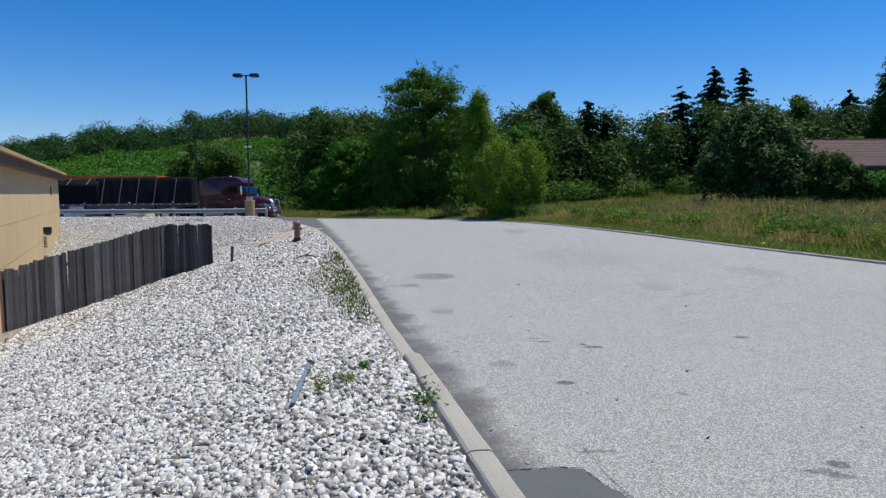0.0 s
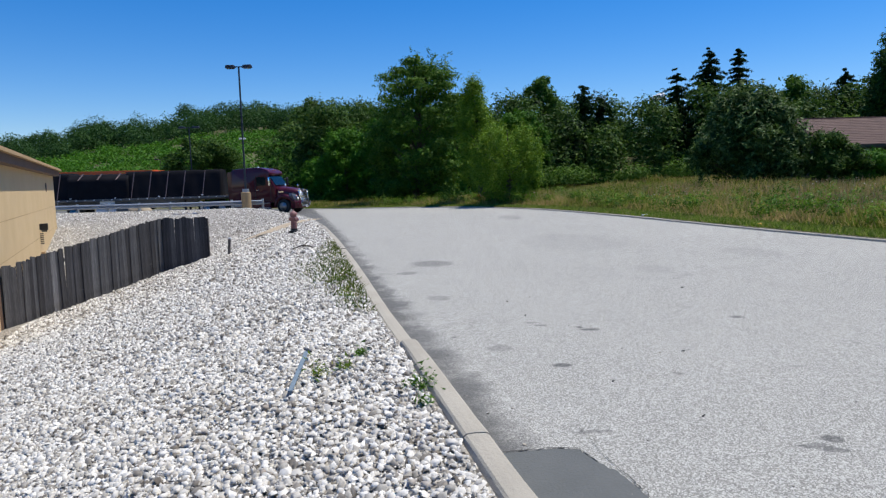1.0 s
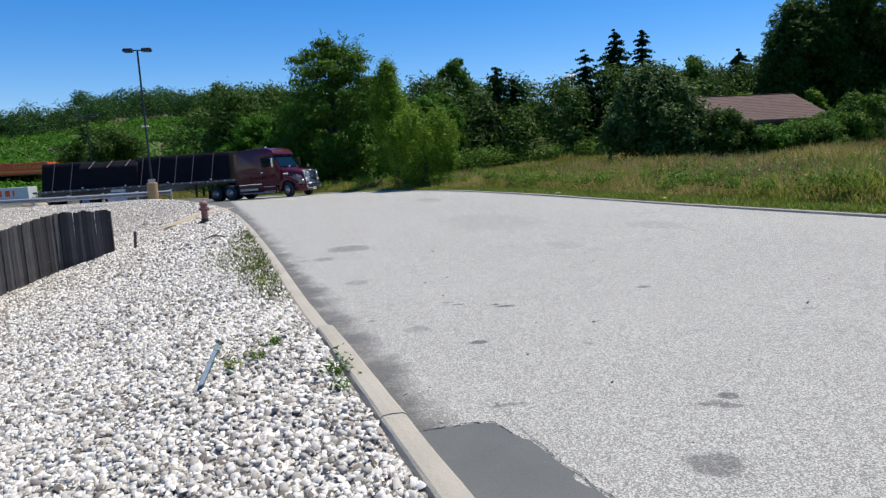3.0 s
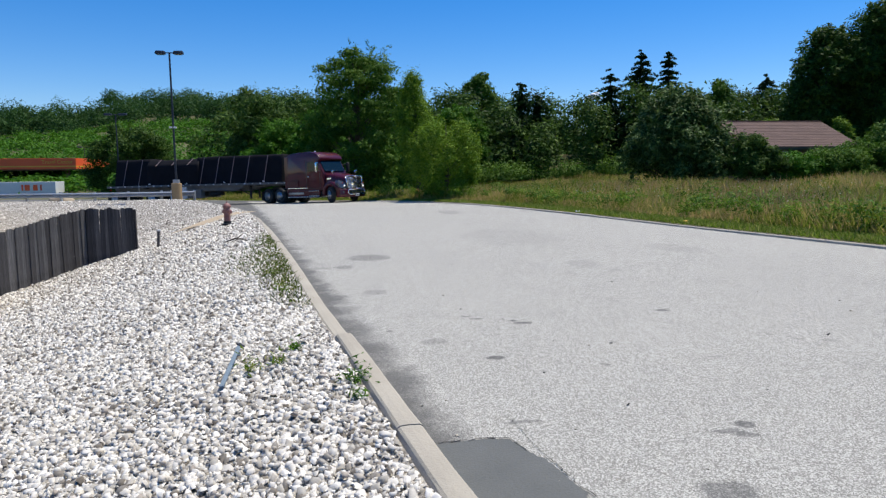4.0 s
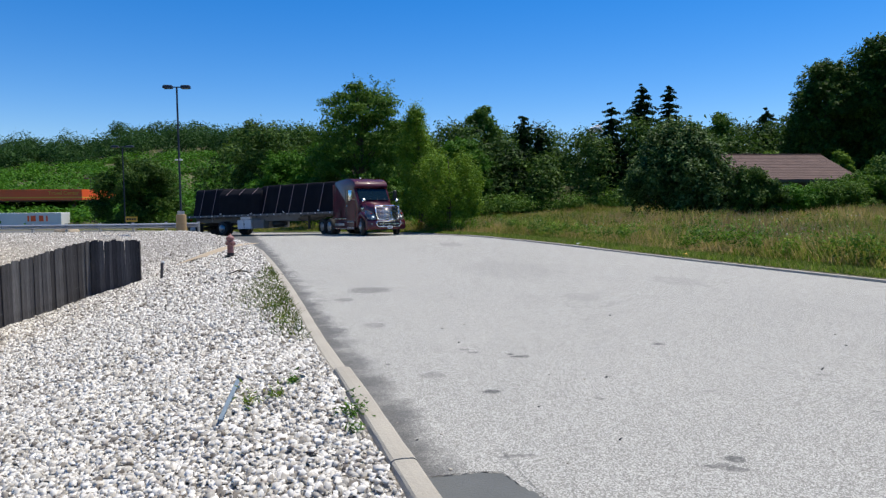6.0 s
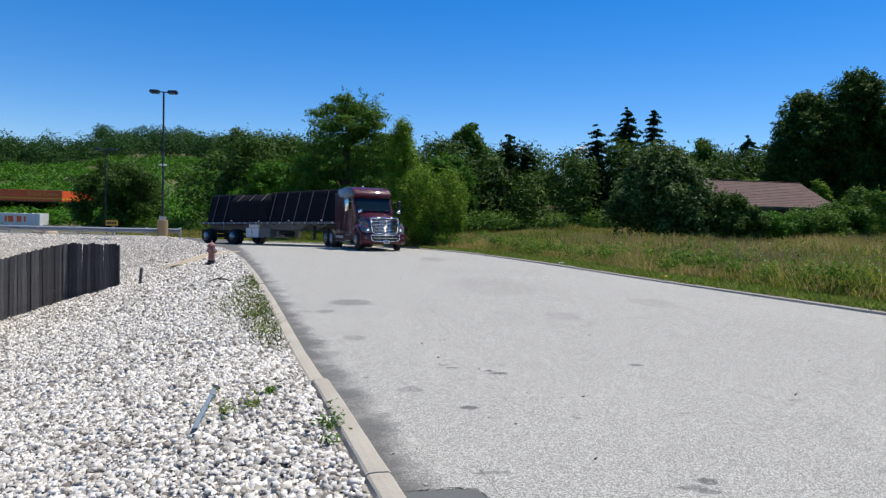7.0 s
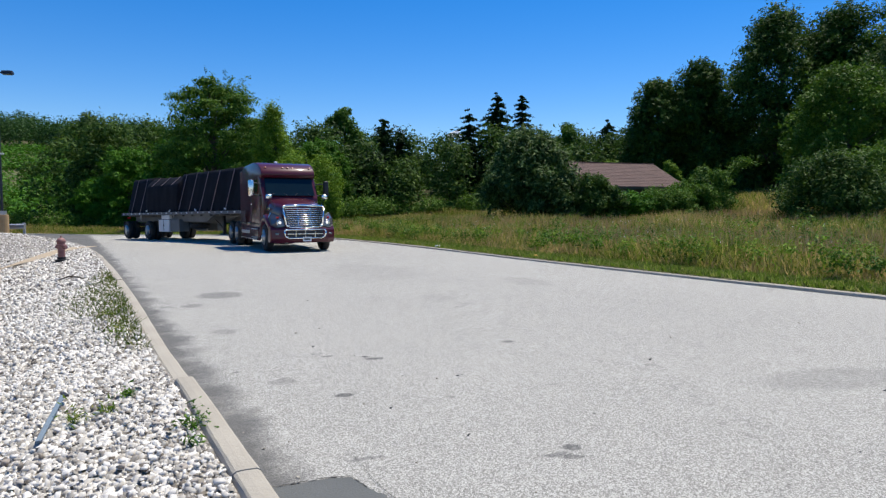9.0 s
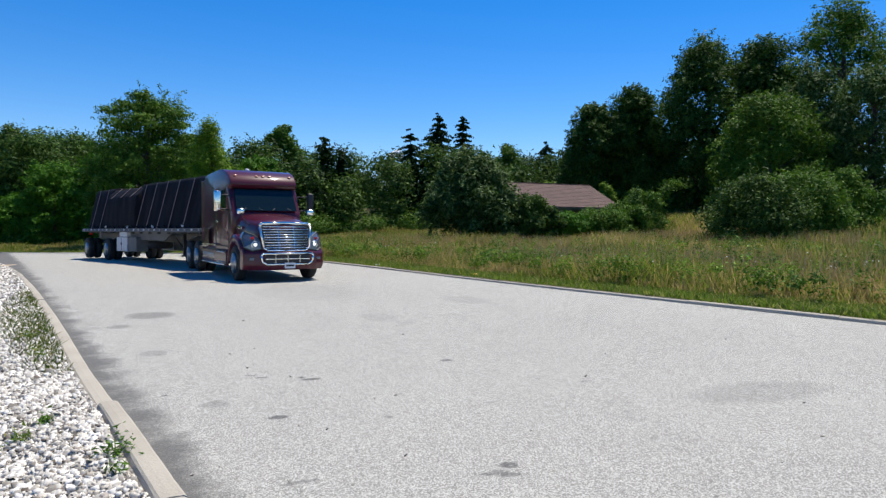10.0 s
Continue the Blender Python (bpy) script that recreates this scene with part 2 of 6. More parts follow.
NEEDLE = leaf("spruce_needle", (0.01, 0.028, 0.007), (0.02, 0.05, 0.012), (0.04, 0.085, 0.018))
HILL_LEAF = leaf("hill_leaf", (0.02, 0.062, 0.016), (0.036, 0.098, 0.02), (0.066, 0.145, 0.028))
SHRUB_LEAF = leaf("hillside_shrub_leaf", (0.045, 0.14, 0.009), (0.07, 0.2, 0.012), (0.105, 0.26, 0.016))
GRASS = meadow("meadow_grass", [(0, (0.06, 0.115, 0.012)), (0.32, (0.16, 0.235, 0.026)), (0.58, (0.33, 0.32, 0.075)), (1, (0.54, 0.39, 0.18))])
VERGE = per_piece("mown_grass", [(0, (0.11, 0.18, 0.02)), (0.6, (0.2, 0.3, 0.04)), (1, (0.4, 0.38, 0.14))], 0.8, 0.6, 0, True, 0.5, 0.1)
OLD_WOOD = old_wood()


# ---- mesh helpers ----
def part(name, bm, material, parent=None, label="", smooth=False):
    """Links a bmesh as one mesh object, under a thing or a part if one is given."""
    me = bpy.data.meshes.new(name)
    bmesh.ops.recalc_face_normals(bm, faces=bm.faces)
    bm.to_mesh(me)
    bm.free()
    me.materials.append(material)
    if smooth:
        me.shade_smooth()
    ob = new(name, me)
    ob.parent = parent
    return tagged(ob, label)


def sheet(name, verts, faces, material, parent=None, smooth=True):
    """A mesh object from arrays of places and of faces."""
    me = bpy.data.meshes.new(name)
    verts, faces = np.asarray(verts, np.float32), np.asarray(faces, np.int32)
    k = faces.shape[1]
    me.vertices.add(len(verts))
    me.vertices.foreach_set("co", verts.ravel())
    me.loops.add(faces.size)
    me.loops.foreach_set("vertex_index", faces.ravel())
    me.polygons.add(len(faces))
    me.polygons.foreach_set("loop_start", np.arange(0, faces.size, k, dtype=np.int32))
    me.update(calc_edges=True)
    me.validate()
    me.materials.append(material)
    if smooth:
        me.shade_smooth()
    ob = new(name, me)
    ob.parent = parent
    return ob


def thing(name, m, label, category, group="", kind=""):
    e = new(name)
    e.empty_display_size = 0.2
    e.matrix_world = m
    return tagged(e, label, category, group, kind)


def add_box(bm, size, centre, bevel=0.0, rot=None, taper=None):
    """A box, with its edges rounded off. taper: the top's scale in x and y."""
    r = bmesh.ops.create_cube(bm, size=1)
    vs = r["verts"]
    for v in vs:
        t = taper if taper and v.co.z > 0 else (1, 1)
        v.co = Vector((v.co.x * size[0] * t[0], v.co.y * size[1] * t[1], v.co.z * size[2]))
    if bevel:
        es = {e for v in vs for e in v.link_edges}
        out = bmesh.ops.bevel(bm, geom=list(es), offset=bevel, segments=2, affect="EDGES", profile=0.6)
        vs = list({v for f in out["faces"] for v in f.verts} | {v for v in vs if v.is_valid})
    m = Matrix.Translation(centre) @ (rot.to_4x4() if rot else Matrix())
    bmesh.ops.transform(bm, matrix=m, verts=vs)
    return vs


def box(size, centre, bevel=0.0, rot=None, taper=None):
    bm = bmesh.new()
    add_box(bm, size, centre, bevel, rot, taper)
    return bm


def add_rod(bm, a, b, r1, r2=None, sides=10):
    """A round bar from a to b."""
    a, b = Vector(a), Vector(b)
    d = b - a
    m = Matrix.Translation((a + b) / 2) @ d.to_track_quat("Z", "Y").to_matrix().to_4x4()
    return bmesh.ops.create_cone(bm, cap_ends=True, segments=sides, radius1=r1, radius2=r1 if r2 is None else r2, depth=d.length, matrix=m)["verts"]


def rod(a, b, r1, r2=None, sides=10):
    bm = bmesh.new()
    add_rod(bm, a, b, r1, r2, sides)
    return bm


def lathe(profile, sides=20, axis="Z"):
    """A turned body from (radius, height) pairs."""
    bm = bmesh.new()
    rings = []
    for r, z in profile:
        rings.append([bm.verts.new((r * math.cos(2 * math.pi * i / sides), r * math.sin(2 * math.pi * i / sides), z)) for i in range(sides)])
    for a, b in zip(rings, rings[1:]):
        for i in range(sides):
            bm.faces.new((a[i], a[(i + 1) % sides], b[(i + 1) % sides], b[i]))
    bm.faces.new(rings[0][::-1]), bm.faces.new(rings[-1])
    if axis == "Y":
        bmesh.ops.rotate(bm, verts=bm.verts, cent=(0, 0, 0), matrix=Matrix.Rotation(radians(90), 3, "X"))
    if axis == "X":
        bmesh.ops.rotate(bm, verts=bm.verts, cent=(0, 0, 0), matrix=Matrix.Rotation(radians(90), 3, "Y"))
    return bm


def extrude(outline, depth, axis="Y", bevel=0.0):
    """A plate of the given outline in x and z, spread over depth along y."""
    bm = bmesh.new()
    f = bm.faces.new([bm.verts.new((x, -depth / 2, z)) for x, z in outline])
    g = bmesh.ops.extrude_face_region(bm, geom=[f])
    bmesh.ops.translate(bm, vec=(0, depth, 0), verts=[v for v in g["geom"] if isinstance(v, bmesh.types.BMVert)])
    if bevel:
        bmesh.ops.bevel(bm, geom=list(bm.edges), offset=bevel, segments=2, affect="EDGES", profile=0.6)
    return bm


# ---- the lie of the land ----
LEFT = [(5.36, -20), (1.39, -1.5), (0.57, 2.33), (0.41, 3.06), (-0.05, 5.22), (-0.24, 6.07), (-0.62, 7.79), (-1.25, 10.9), (-1.93, 14.1), (-3.0, 18.93), (-4.36, 24.69), (-5.4, 28.4), (-6.9, 32.4), (-8.6, 36), (-11.4, 40.6), (-16, 43.4), (-24, 44.4), (-42, 44.8), (-130, 45)]
RIGHT = [(17.5, -20), (13.2, 0), (11.36, 7.2), (10.6, 10.1), (9.55, 14.1), (8.6, 18), (7.1, 25), (5.2, 32), (2.6, 37.6), (-1.4, 44.2), (-7, 51.5), (-15, 59), (-27, 66), (-47, 72), (-130, 76)]


def smooth_line(pts, step):
    """Even stations along a curve through the given places."""
    p = [np.array(q, float) for q in pts]
    p = [2 * p[0] - p[1]] + p + [2 * p[-1] - p[-2]]
    out = []
    for a, b, c, d in zip(p, p[1:], p[2:], p[3:]):
        n = max(2, int(np.linalg.norm(c - b) / step))
        t = np.linspace(0, 1, n, endpoint=False)[:, None]
        out.append(0.5 * (2 * b + (c - a) * t + (2 * a - 5 * b + 4 * c - d) * t**2 + (3 * b - a - 3 * c + d) * t**3))
    return np.vstack(out + [p[-2][None]])


LL, RR = smooth_line(LEFT, 0.5), smooth_line(RIGHT, 0.7)


def left_x(y):
    return np.interp(y, LL[:, 1], LL[:, 0])


def right_x(y):
    return np.interp(y, RR[:, 1], RR[:, 0])


def soft_plus(v, k):
    return np.logaddexp(0, np.asarray(v, float) / k) * k


def road_z(x, y):
    """The road falls gently towards the truck lot."""
    u = 0.75 * -np.asarray(x, float) + 0.5 * (np.asarray(y, float) - 30) - 2
    return -(soft_plus(u, 2.5) - soft_plus(u - 19, 3)) * 0.033


def bank_z(x, y):
    """The gravel bank falls from the kerb to the fence and rises again to the lot."""
    x, y = np.asarray(x, float), np.asarray(y, float)
    w = (left_x(np.minimum(y, 40)) - x) * 0.975
    near = 0.12 - 0.3 * (soft_plus(w - 1.0, 0.35) - soft_plus(-1.0, 0.35)) + 0.3 * soft_plus(w - 9.0, 1.0)
    near = near - (0.006 + 0.022 * np.clip(y - 5.4, 0, 1)) * np.exp(-((w / 0.55) ** 2))
    crest = 0.2 + 0 * x - 0.105 * soft_plus(42.0 - y, 1.2)
    edge = np.clip((44.4 - y) / 2.0, 0, 1)
    h = np.logaddexp(near / 0.25, crest / 0.25) * 0.25
    h = np.minimum(h, 0.16 + 0.0 * x)
    lot = road_z(x, y) + 0.08
    return np.where(y > 42.4, lot + (h - lot) * edge * edge * (3 - 2 * edge), h)


def field_z(x, y):
    """The meadow rises from the kerb to the house."""
    x, y = np.asarray(x, float), np.asarray(y, float)
    w = np.maximum(0, (x - right_x(y)) * 0.9)
    b = road_z(right_x(y), y)
    rise = np.maximum(np.clip((58 - y) / 12, 0, 1), np.clip(x / 15, 0, 1))
    return b + 0.06 + 0.037 * rise * soft_plus(w - 2, 1.2) + 0.075 * np.clip((x - 27) / 8, 0, 1) * (soft_plus(w - 24, 3) - soft_plus(w - 40, 3)) + 0.05 * np.sin(x * 0.5 + y * 0.23) * np.clip(w / 8, 0, 1)


def grid_sheet(name, ys, lo, hi, cols, height, material, power=1.0):
    ys = np.asarray(ys, float)
    t = np.linspace(0, 1, cols) ** power
    a, b = lo(ys), hi(ys)
    x = a[:, None] + (b - a)[:, None] * t[None]
    y = np.repeat(ys[:, None], cols, 1)
    v = np.stack([x, y, height(x, y)], -1).reshape(-1, 3)
    i = np.arange(len(ys) - 1)[:, None] * cols + np.arange(cols - 1)[None]
    f = np.stack([i, i + 1, i + cols + 1, i + cols], -1).reshape(-1, 4)
    return sheet(name, v, f, material)


YS = np.r_[np.arange(-20, 46, 0.33), np.arange(46, 76.1, 1.0)]
road = grid_sheet("road", YS, lambda y: np.where(y < 45, left_x(y), -130.0) - 0.05, lambda y: right_x(y) + 0.05, 60, road_z, ASPHALT)
tagged(road, "wide pale grey worn asphalt road with stains", "road", kind="structure")
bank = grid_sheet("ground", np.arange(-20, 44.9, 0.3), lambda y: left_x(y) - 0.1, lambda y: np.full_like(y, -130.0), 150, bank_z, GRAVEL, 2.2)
tagged(bank, "sloping bed of whitish crushed limestone gravel beside the kerb", "gravel", kind="structure")
field = grid_sheet("field", np.r_[np.arange(-20, 60, 0.7), np.arange(60, 76.5, 1.5)], lambda y: right_x(y) + 0.1, lambda y: np.full_like(y, 260.0), 90, field_z, SOIL, 2.0)
tagged(field, "rough meadow ground rising from the road", "field", kind="structure")


def ridge(x):
    """Height of the wooded ridge along its length."""
    return np.interp(x, [-420, -300, -165, -144, -125, -106, -92, -63, -30, 25, 78, 160, 400], [4, 7, 12, 15, 19, 19.5, 23, 24.5, 21.5, 17, 14, 8, 5])


def hill_z(x, y):
    x, y = np.asarray(x, float), np.asarray(y, float)
    s = np.clip((y - 82) / 168, 0, 1)
    low = -1.2 + np.clip((x + 10) / 60, 0, 1) * 3.5
    return low + (ridge(x * 250 / np.maximum(y, 120)) - low) * (0.35 * s + 0.65 * s * s * (3 - 2 * s)) - 4 * np.clip((y - 250) / 150, 0, 1)


hill = grid_sheet("backdrop_hill", np.arange(74, 420, 6.0), lambda y: np.full_like(y, -430.0), lambda y: np.full_like(y, 430.0), 140, hill_z, SOIL)
tagged(hill, "wooded hillside rising behind the lot", "hill", kind="structure")
far = sheet("far_ground", [(-3000, -3000, -2.6), (3000, -3000, -2.6), (3000, 3000, -2.6), (-3000, 3000, -2.6)], [(0, 1, 2, 3)], SOIL)
tagged(far, "green land reaching to the horizon", "ground", kind="structure")


def kerb(name, line, side, height, label, length, anchor):
    """Cast kerb in lengths, one stone after another with open joints, one of them at y = anchor."""
    run = tagged(new(name), label, "kerb", kind="structure")
    d = np.r_[0, np.cumsum(np.linalg.norm(np.diff(line, axis=0), axis=1))]
    first = np.interp(anchor, line[:, 1], d) % length
    crng = np.random.default_rng(4)
    for k in range(int((d[-1] - first) / length)):
        lo, hi = first + length * k, first + length * (k + 1)
        s = np.linspace(lo + 0.003, hi - 0.003, 9)
        x, y = np.interp(s, d, line[:, 0]), np.interp(s, d, line[:, 1])
        tx, ty = np.gradient(x), np.gradient(y)
        ln = np.hypot(tx, ty)
        nx, ny = -ty / ln * side, tx / ln * side
        z = road_z(x, y)
        top = height(float(y.mean())) + 0.004 * crng.normal()
        bm = bmesh.new()
        rows = []
        for i in range(9):
            chip = 0.006 * crng.random()
            prof = [(0.0, -0.1), (0.006, top - 0.05), (0.016 + chip, top - 0.014), (0.034 + chip, top - 0.002), (0.1, top + 0.003), (0.152, top), (0.17 - chip, top - 0.012), (0.178, top - 0.04), (0.178, -0.1)]
            rows.append([bm.verts.new((x[i] + nx[i] * o, y[i] + ny[i] * o, z[i] + h)) for o, h in prof])
        for a, b in zip(rows, rows[1:]):
            for j in range(8):
                bm.faces.new((a[j], a[j + 1], b[j + 1], b[j]))
        bm.faces.new(rows[0]), bm.faces.new(rows[-1][::-1])
        part("kerb_stone", bm, CONCRETE, run, smooth=False)
    return run


kerb("kerb_left", LL[(LL[:, 1] > -8) & (LL[:, 1] < 44)], 1, lambda y: 0.15 if y < 5.85 else 0.105, "tan concrete kerb along the gravel bank", 2.3, 5.85)
kerb("kerb_right", RR[(RR[:, 1] > -8) & (RR[:, 0] > -30)], -1, lambda y: 0.06, "pale concrete kerb along the meadow", 3.0, 5.0)


# ---- plants ----
rng = np.random.default_rng(7)


def leaves_mesh(name, centres, sizes, material, parent=None, up=0.35, long=1.9, out=None):
    """Many small folded leaves at the given places, each turned its own way, leaning to the light side of its clump."""
    n = len(centres)
    nrm = rng.normal(size=(n, 3))
    nrm[:, 2] = np.abs(nrm[:, 2]) + up
    if out is not None:
        nrm = nrm * 0.85 + out * 0.8
    nrm /= np.linalg.norm(nrm, axis=1)[:, None]
    a = np.cross(nrm, rng.normal(size=(n, 3)))
    a /= np.linalg.norm(a, axis=1)[:, None] + 1e-9
    b = np.cross(nrm, a)
    s = np.asarray(sizes)[:, None]
    v = np.stack([centres - a * s * long / 2 + b * s * 0.12, centres + b * s * 0.62 - nrm * s * 0.15, centres + a * s * long / 2 - b * s * 0.3], 1).reshape(-1, 3)
    f = np.arange(n * 3).reshape(-1, 3)
    return sheet(name, v, f, material, parent, smooth=False)


def cluster(centre, radii, count, shell=0.4, ragged=0.2):
    """Places in an uneven lump, thicker towards its skin."""
    d = rng.normal(size=(count, 3))
    d /= np.linalg.norm(d, axis=1)[:, None]
    r = shell + (1 - shell) * rng.random(count) ** 0.6
    bump = 1 + 0.22 * np.sin(d[:, 0] * 5 + centre[0]) * np.cos(d[:, 1] * 4 + centre[1]) + ragged * rng.normal(size=count)
    return np.asarray(centre) + d * np.asarray(radii) * (r * bump)[:, None]


def trunk_mesh(points, radii, sides=7):
    bm = bmesh.new()
    for (p, q), (r, s) in zip(zip(points, points[1:]), zip(radii, radii[1:])):
        add_rod(bm, p, q, r, s, sides)
    return bm


def away(p, c):
    """Directions from the middle of a clump to its leaves."""
    d = p - np.asarray(c)
    return d / (np.linalg.norm(d, axis=1)[:, None] + 1e-6)


ROUND = [(0, 0.75), (0.15, 0.92), (0.4, 1.0), (0.65, 0.9), (0.85, 0.62), (1, 0.3)]
TALL = [(0, 0.6), (0.2, 0.85), (0.45, 1.0), (0.7, 0.85), (0.88, 0.55), (1, 0.2)]


def broad_tree(name, x, y, z, height, width, material, label, count=9000, size=0.24, lobes=26, low=0.05, lean=(0, 0), flat=0.75, form=ROUND, category="tree", lump=0.1, droop=0.25, ragged=0.25):
    """A tapered trunk, limbs and a crown of leafy lumps with gaps between them, within the given outline."""
    t = thing(name, pose(x, y, z), label, category)
    count, size, lobes = int(count * 2.5), size * 0.66, int(lobes * 1.7)
    steps = [Vector((lean[0] * k + 0.02 * height * math.sin(3 * k), lean[1] * k, height * 0.9 * k)) for k in (0, 0.25, 0.5, 0.75, 1)]
    r0 = 0.02 * height + 0.03
    bm = trunk_mesh(steps, [r0 * 1.3, r0, r0 * 0.75, r0 * 0.45, r0 * 0.15])
    spots, outs = [], []
    for k in range(lobes):
        lr = width * (lump + 0.75 * lump * rng.random() ** 1.5)
        h = (k + rng.random()) / lobes
        zc = low * height + lr * flat + (height * (1 - low) - 2 * lr * flat) * h
        f = min(1, max(0, (zc / height - low) / (1 - low)))
        reach = width / 2 * np.interp(f, [p[0] for p in form], [p[1] for p in form])
        a = k * 2.399 + 1.2 * rng.random()
        d = max(0.0, reach - 0.75 * lr) * (0.95 + 0.15 * rng.random() if rng.random() < 0.7 else rng.random())
        c = np.array((lean[0] * zc / height + math.cos(a) * d, lean[1] * zc / height + math.sin(a) * d, zc))
        p = cluster(c, (lr, lr, lr * flat), int(count / lobes * 0.84), 0.5, ragged * 0.8)
        spots.append(p), outs.append(away(p, c))
        for j in range(5):
            way = rng.normal(size=3)
            way[2] = way[2] * 0.5 + 0.3
            way /= np.linalg.norm(way)
            q = rng.random(max(3, int(count / lobes * 0.032)))
            p = c + way * (lr * (0.7 + 0.75 * q))[:, None] + np.array([0, 0, -droop * lr]) * (q * q)[:, None]
            p = p + rng.normal(size=p.shape) * 0.06 * lr
            spots.append(p), outs.append(away(p, c))
        if k % 2 == 0:
            add_rod(bm, (lean[0] * zc / height * 0.8, lean[1] * zc / height * 0.8, max(0.25, zc * 0.9 - d * 0.6)), c, r0 * 0.25, r0 * 0.07, 5)
    part("trunk", bm, BARK, t)
    p, o = np.vstack(spots), np.vstack(outs)
    keep = p[:, 2] > 0.05
    p, o = p[keep], o[keep]
    leaves_mesh("crown", p, size * (0.6 + 0.8 * rng.random(len(p))), material, t, out=o)
    return t


def conifer(name, x, y, z, height, width, label, count=7000, size=0.3, material=None):
    """A spire with tiers of drooping needled boughs."""
    t = thing(name, pose(x, y, z), label, "tree")
    count = int(count * 1.9)
    bm = trunk_mesh([(0, 0, 0), (0.05, 0, height * 0.5), (0, 0.03, height * 0.97)], [height * 0.02, height * 0.012, 0.02])
    spots = []
    tiers = int(height * 2.4)
    for k in range(tiers):
        h = 0.08 + 0.92 * k / tiers
        reach = width / 2 * (1 - h) ** 0.62 * (0.55 + 0.6 * rng.random()) + 0.06
        for j in range(6):
            a = 2 * math.pi * (j + rng.random()) / 6
            s = rng.random(max(4, int(count / tiers / 6)))
            rad = reach * (0.6 + 0.6 * rng.random())
            q = np.stack([np.cos(a) * rad * s, np.sin(a) * rad * s, height * h - 0.25 * rad * s * s + 0.12 * rad * s], -1)
            spots.append(q + rng.normal(size=q.shape) * 0.04 * (0.4 + rad) + np.array([0, 0, 0.25 * rng.normal()]))
    part("trunk", bm, BARK, t)
    p = np.vstack(spots)
    fine = 0.9 - 0.5 * np.clip(p[:, 2] / height, 0, 1)
    leaves_mesh("crown", p, size * fine * (0.6 + 0.8 * rng.random(len(p))), material or NEEDLE, t, 0.1, 2.2)
    return t


def lumps(name, places, material, label, category, size, per, kind="stuff", ragged=0.2):
    """A thicket or wood too dense to count: leafy lumps at the given places, with their radii."""
    p = np.vstack([cluster(c, (r, r, r * f), per, 0.4, ragged) for c, r, f in places])
    o = away(p, np.repeat([c for c, r, f in places], per, axis=0))
    keep = p[:, 2] > np.repeat([c[2] - 0.35 * r * f for c, r, f in places], per)
    p, o = p[keep], o[keep]
    ob = leaves_mesh(name, p, size * (0.6 + 0.8 * rng.random(len(p))), material, out=o)
    return tagged(ob, label, category, kind=kind)


def ground_z(x, y):
    if y > 76 or x < right_x(y) and y > 60:
        return float(hill_z(x, y))
    return float(field_z(x, y))


# trees along the far side of the road
LOCUST = [(0, 0.8), (0.25, 1.0), (0.5, 1.05), (0.72, 1.0), (0.88, 0.8), (1, 0.45)]
broad_tree("locust_tree", -2.1, 57, -0.7, 12.6, 7.6, LEAF_MID, "tall dark green locust tree with feathery layered crown", 22000, 0.2, 48, 0.05, (0.7, 0), 0.36, LOCUST, lump=0.12)
WAND = [(0, 0.9), (0.3, 1.0), (0.6, 0.75), (0.8, 0.5), (1, 0.16)]
broad_tree("willow_tree", 2.9, 44.5, -0.1, 8.7, 3.4, LEAF_LIGHT, "slender yellow-green willow tree beside the road", 9500, 0.13, 30, 0.05, (-0.5, 0), 1.5, WAND, droop=1.6, ragged=0.4)
broad_tree("young_willow", 4.15, 39.5, 0.0, 4.95, 4.3, LEAF_LIGHT, "bushy light green young willow at the kerb", 11000, 0.12, 32, 0.0, (0, 0), 1.5, [(0, 0.5), (0.2, 0.75), (0.5, 1.0), (0.75, 0.8), (1, 0.25)], droop=-0.6, ragged=0.45, lump=0.085)
broad_tree("ash_tree", 13.5, 86, 2.0, 12.7, 5.6, LEAF_MID, "round-topped green ash tree in the wood", 6000, 0.34, 16, 0.15, form=TALL, lump=0.14)
conifer("cedar_tree", 16.3, 74, 1.4, 10.2, 6.6, "dark green cedar tree in the wood edge", 6500, 0.3)
conifer("cedar_tree", 18.6, 75, 1.4, 8.9, 6.0, "lower dark green cedar beside a taller one", 5500, 0.3)
conifer("spruce_tree", 29.4, 72, 2, 12.7, 9.5, "tall dark spruce with ragged boughs", 9000, 0.3)
conifer("spruce_tree", 32.8, 72.5, 2, 13.1, 7.0, "narrow pointed dark spruce", 7000, 0.3)
conifer("spruce_tree", 26.3, 73, 2, 10.6, 7.5, "shorter dark spruce beside taller ones", 6000, 0.3)
broad_tree("round_bush_tree", 17.95, 38.5, 0.6, 6.2, 5.7, LEAF_SILVER, "broad rounded tree with pale flecked leaves in the meadow", 17000, 0.19, 34, 0.02, (0.2, 0), 0.9, [(0, 0.8), (0.2, 1.0), (0.45, 0.98), (0.65, 0.78), (0.85, 0.5), (1, 0.22)], lump=0.12, ragged=0.32)
broad_tree("black_walnut", 44.1, 62, 2.2, 13.5, 7.4, LEAF_DEEP, "dark green dense tree behind the house", 15000, 0.3, 40, 0.02, form=TALL, lump=0.12)
broad_tree("black_walnut", 47.9, 60, 2.2, 15.3, 8.0, LEAF_DEEP, "tall dark green dense tree behind the house", 15000, 0.3, 40, 0.02, form=TALL, lump=0.12)
broad_tree("black_walnut", 53.8, 55.5, 2.2, 20.3, 12.5, LEAF_DEEP, "very tall dark walnut tree with heavy crown", 23000, 0.3, 54, 0.02, (0.8, 0), 0.8, ROUND, lump=0.105)
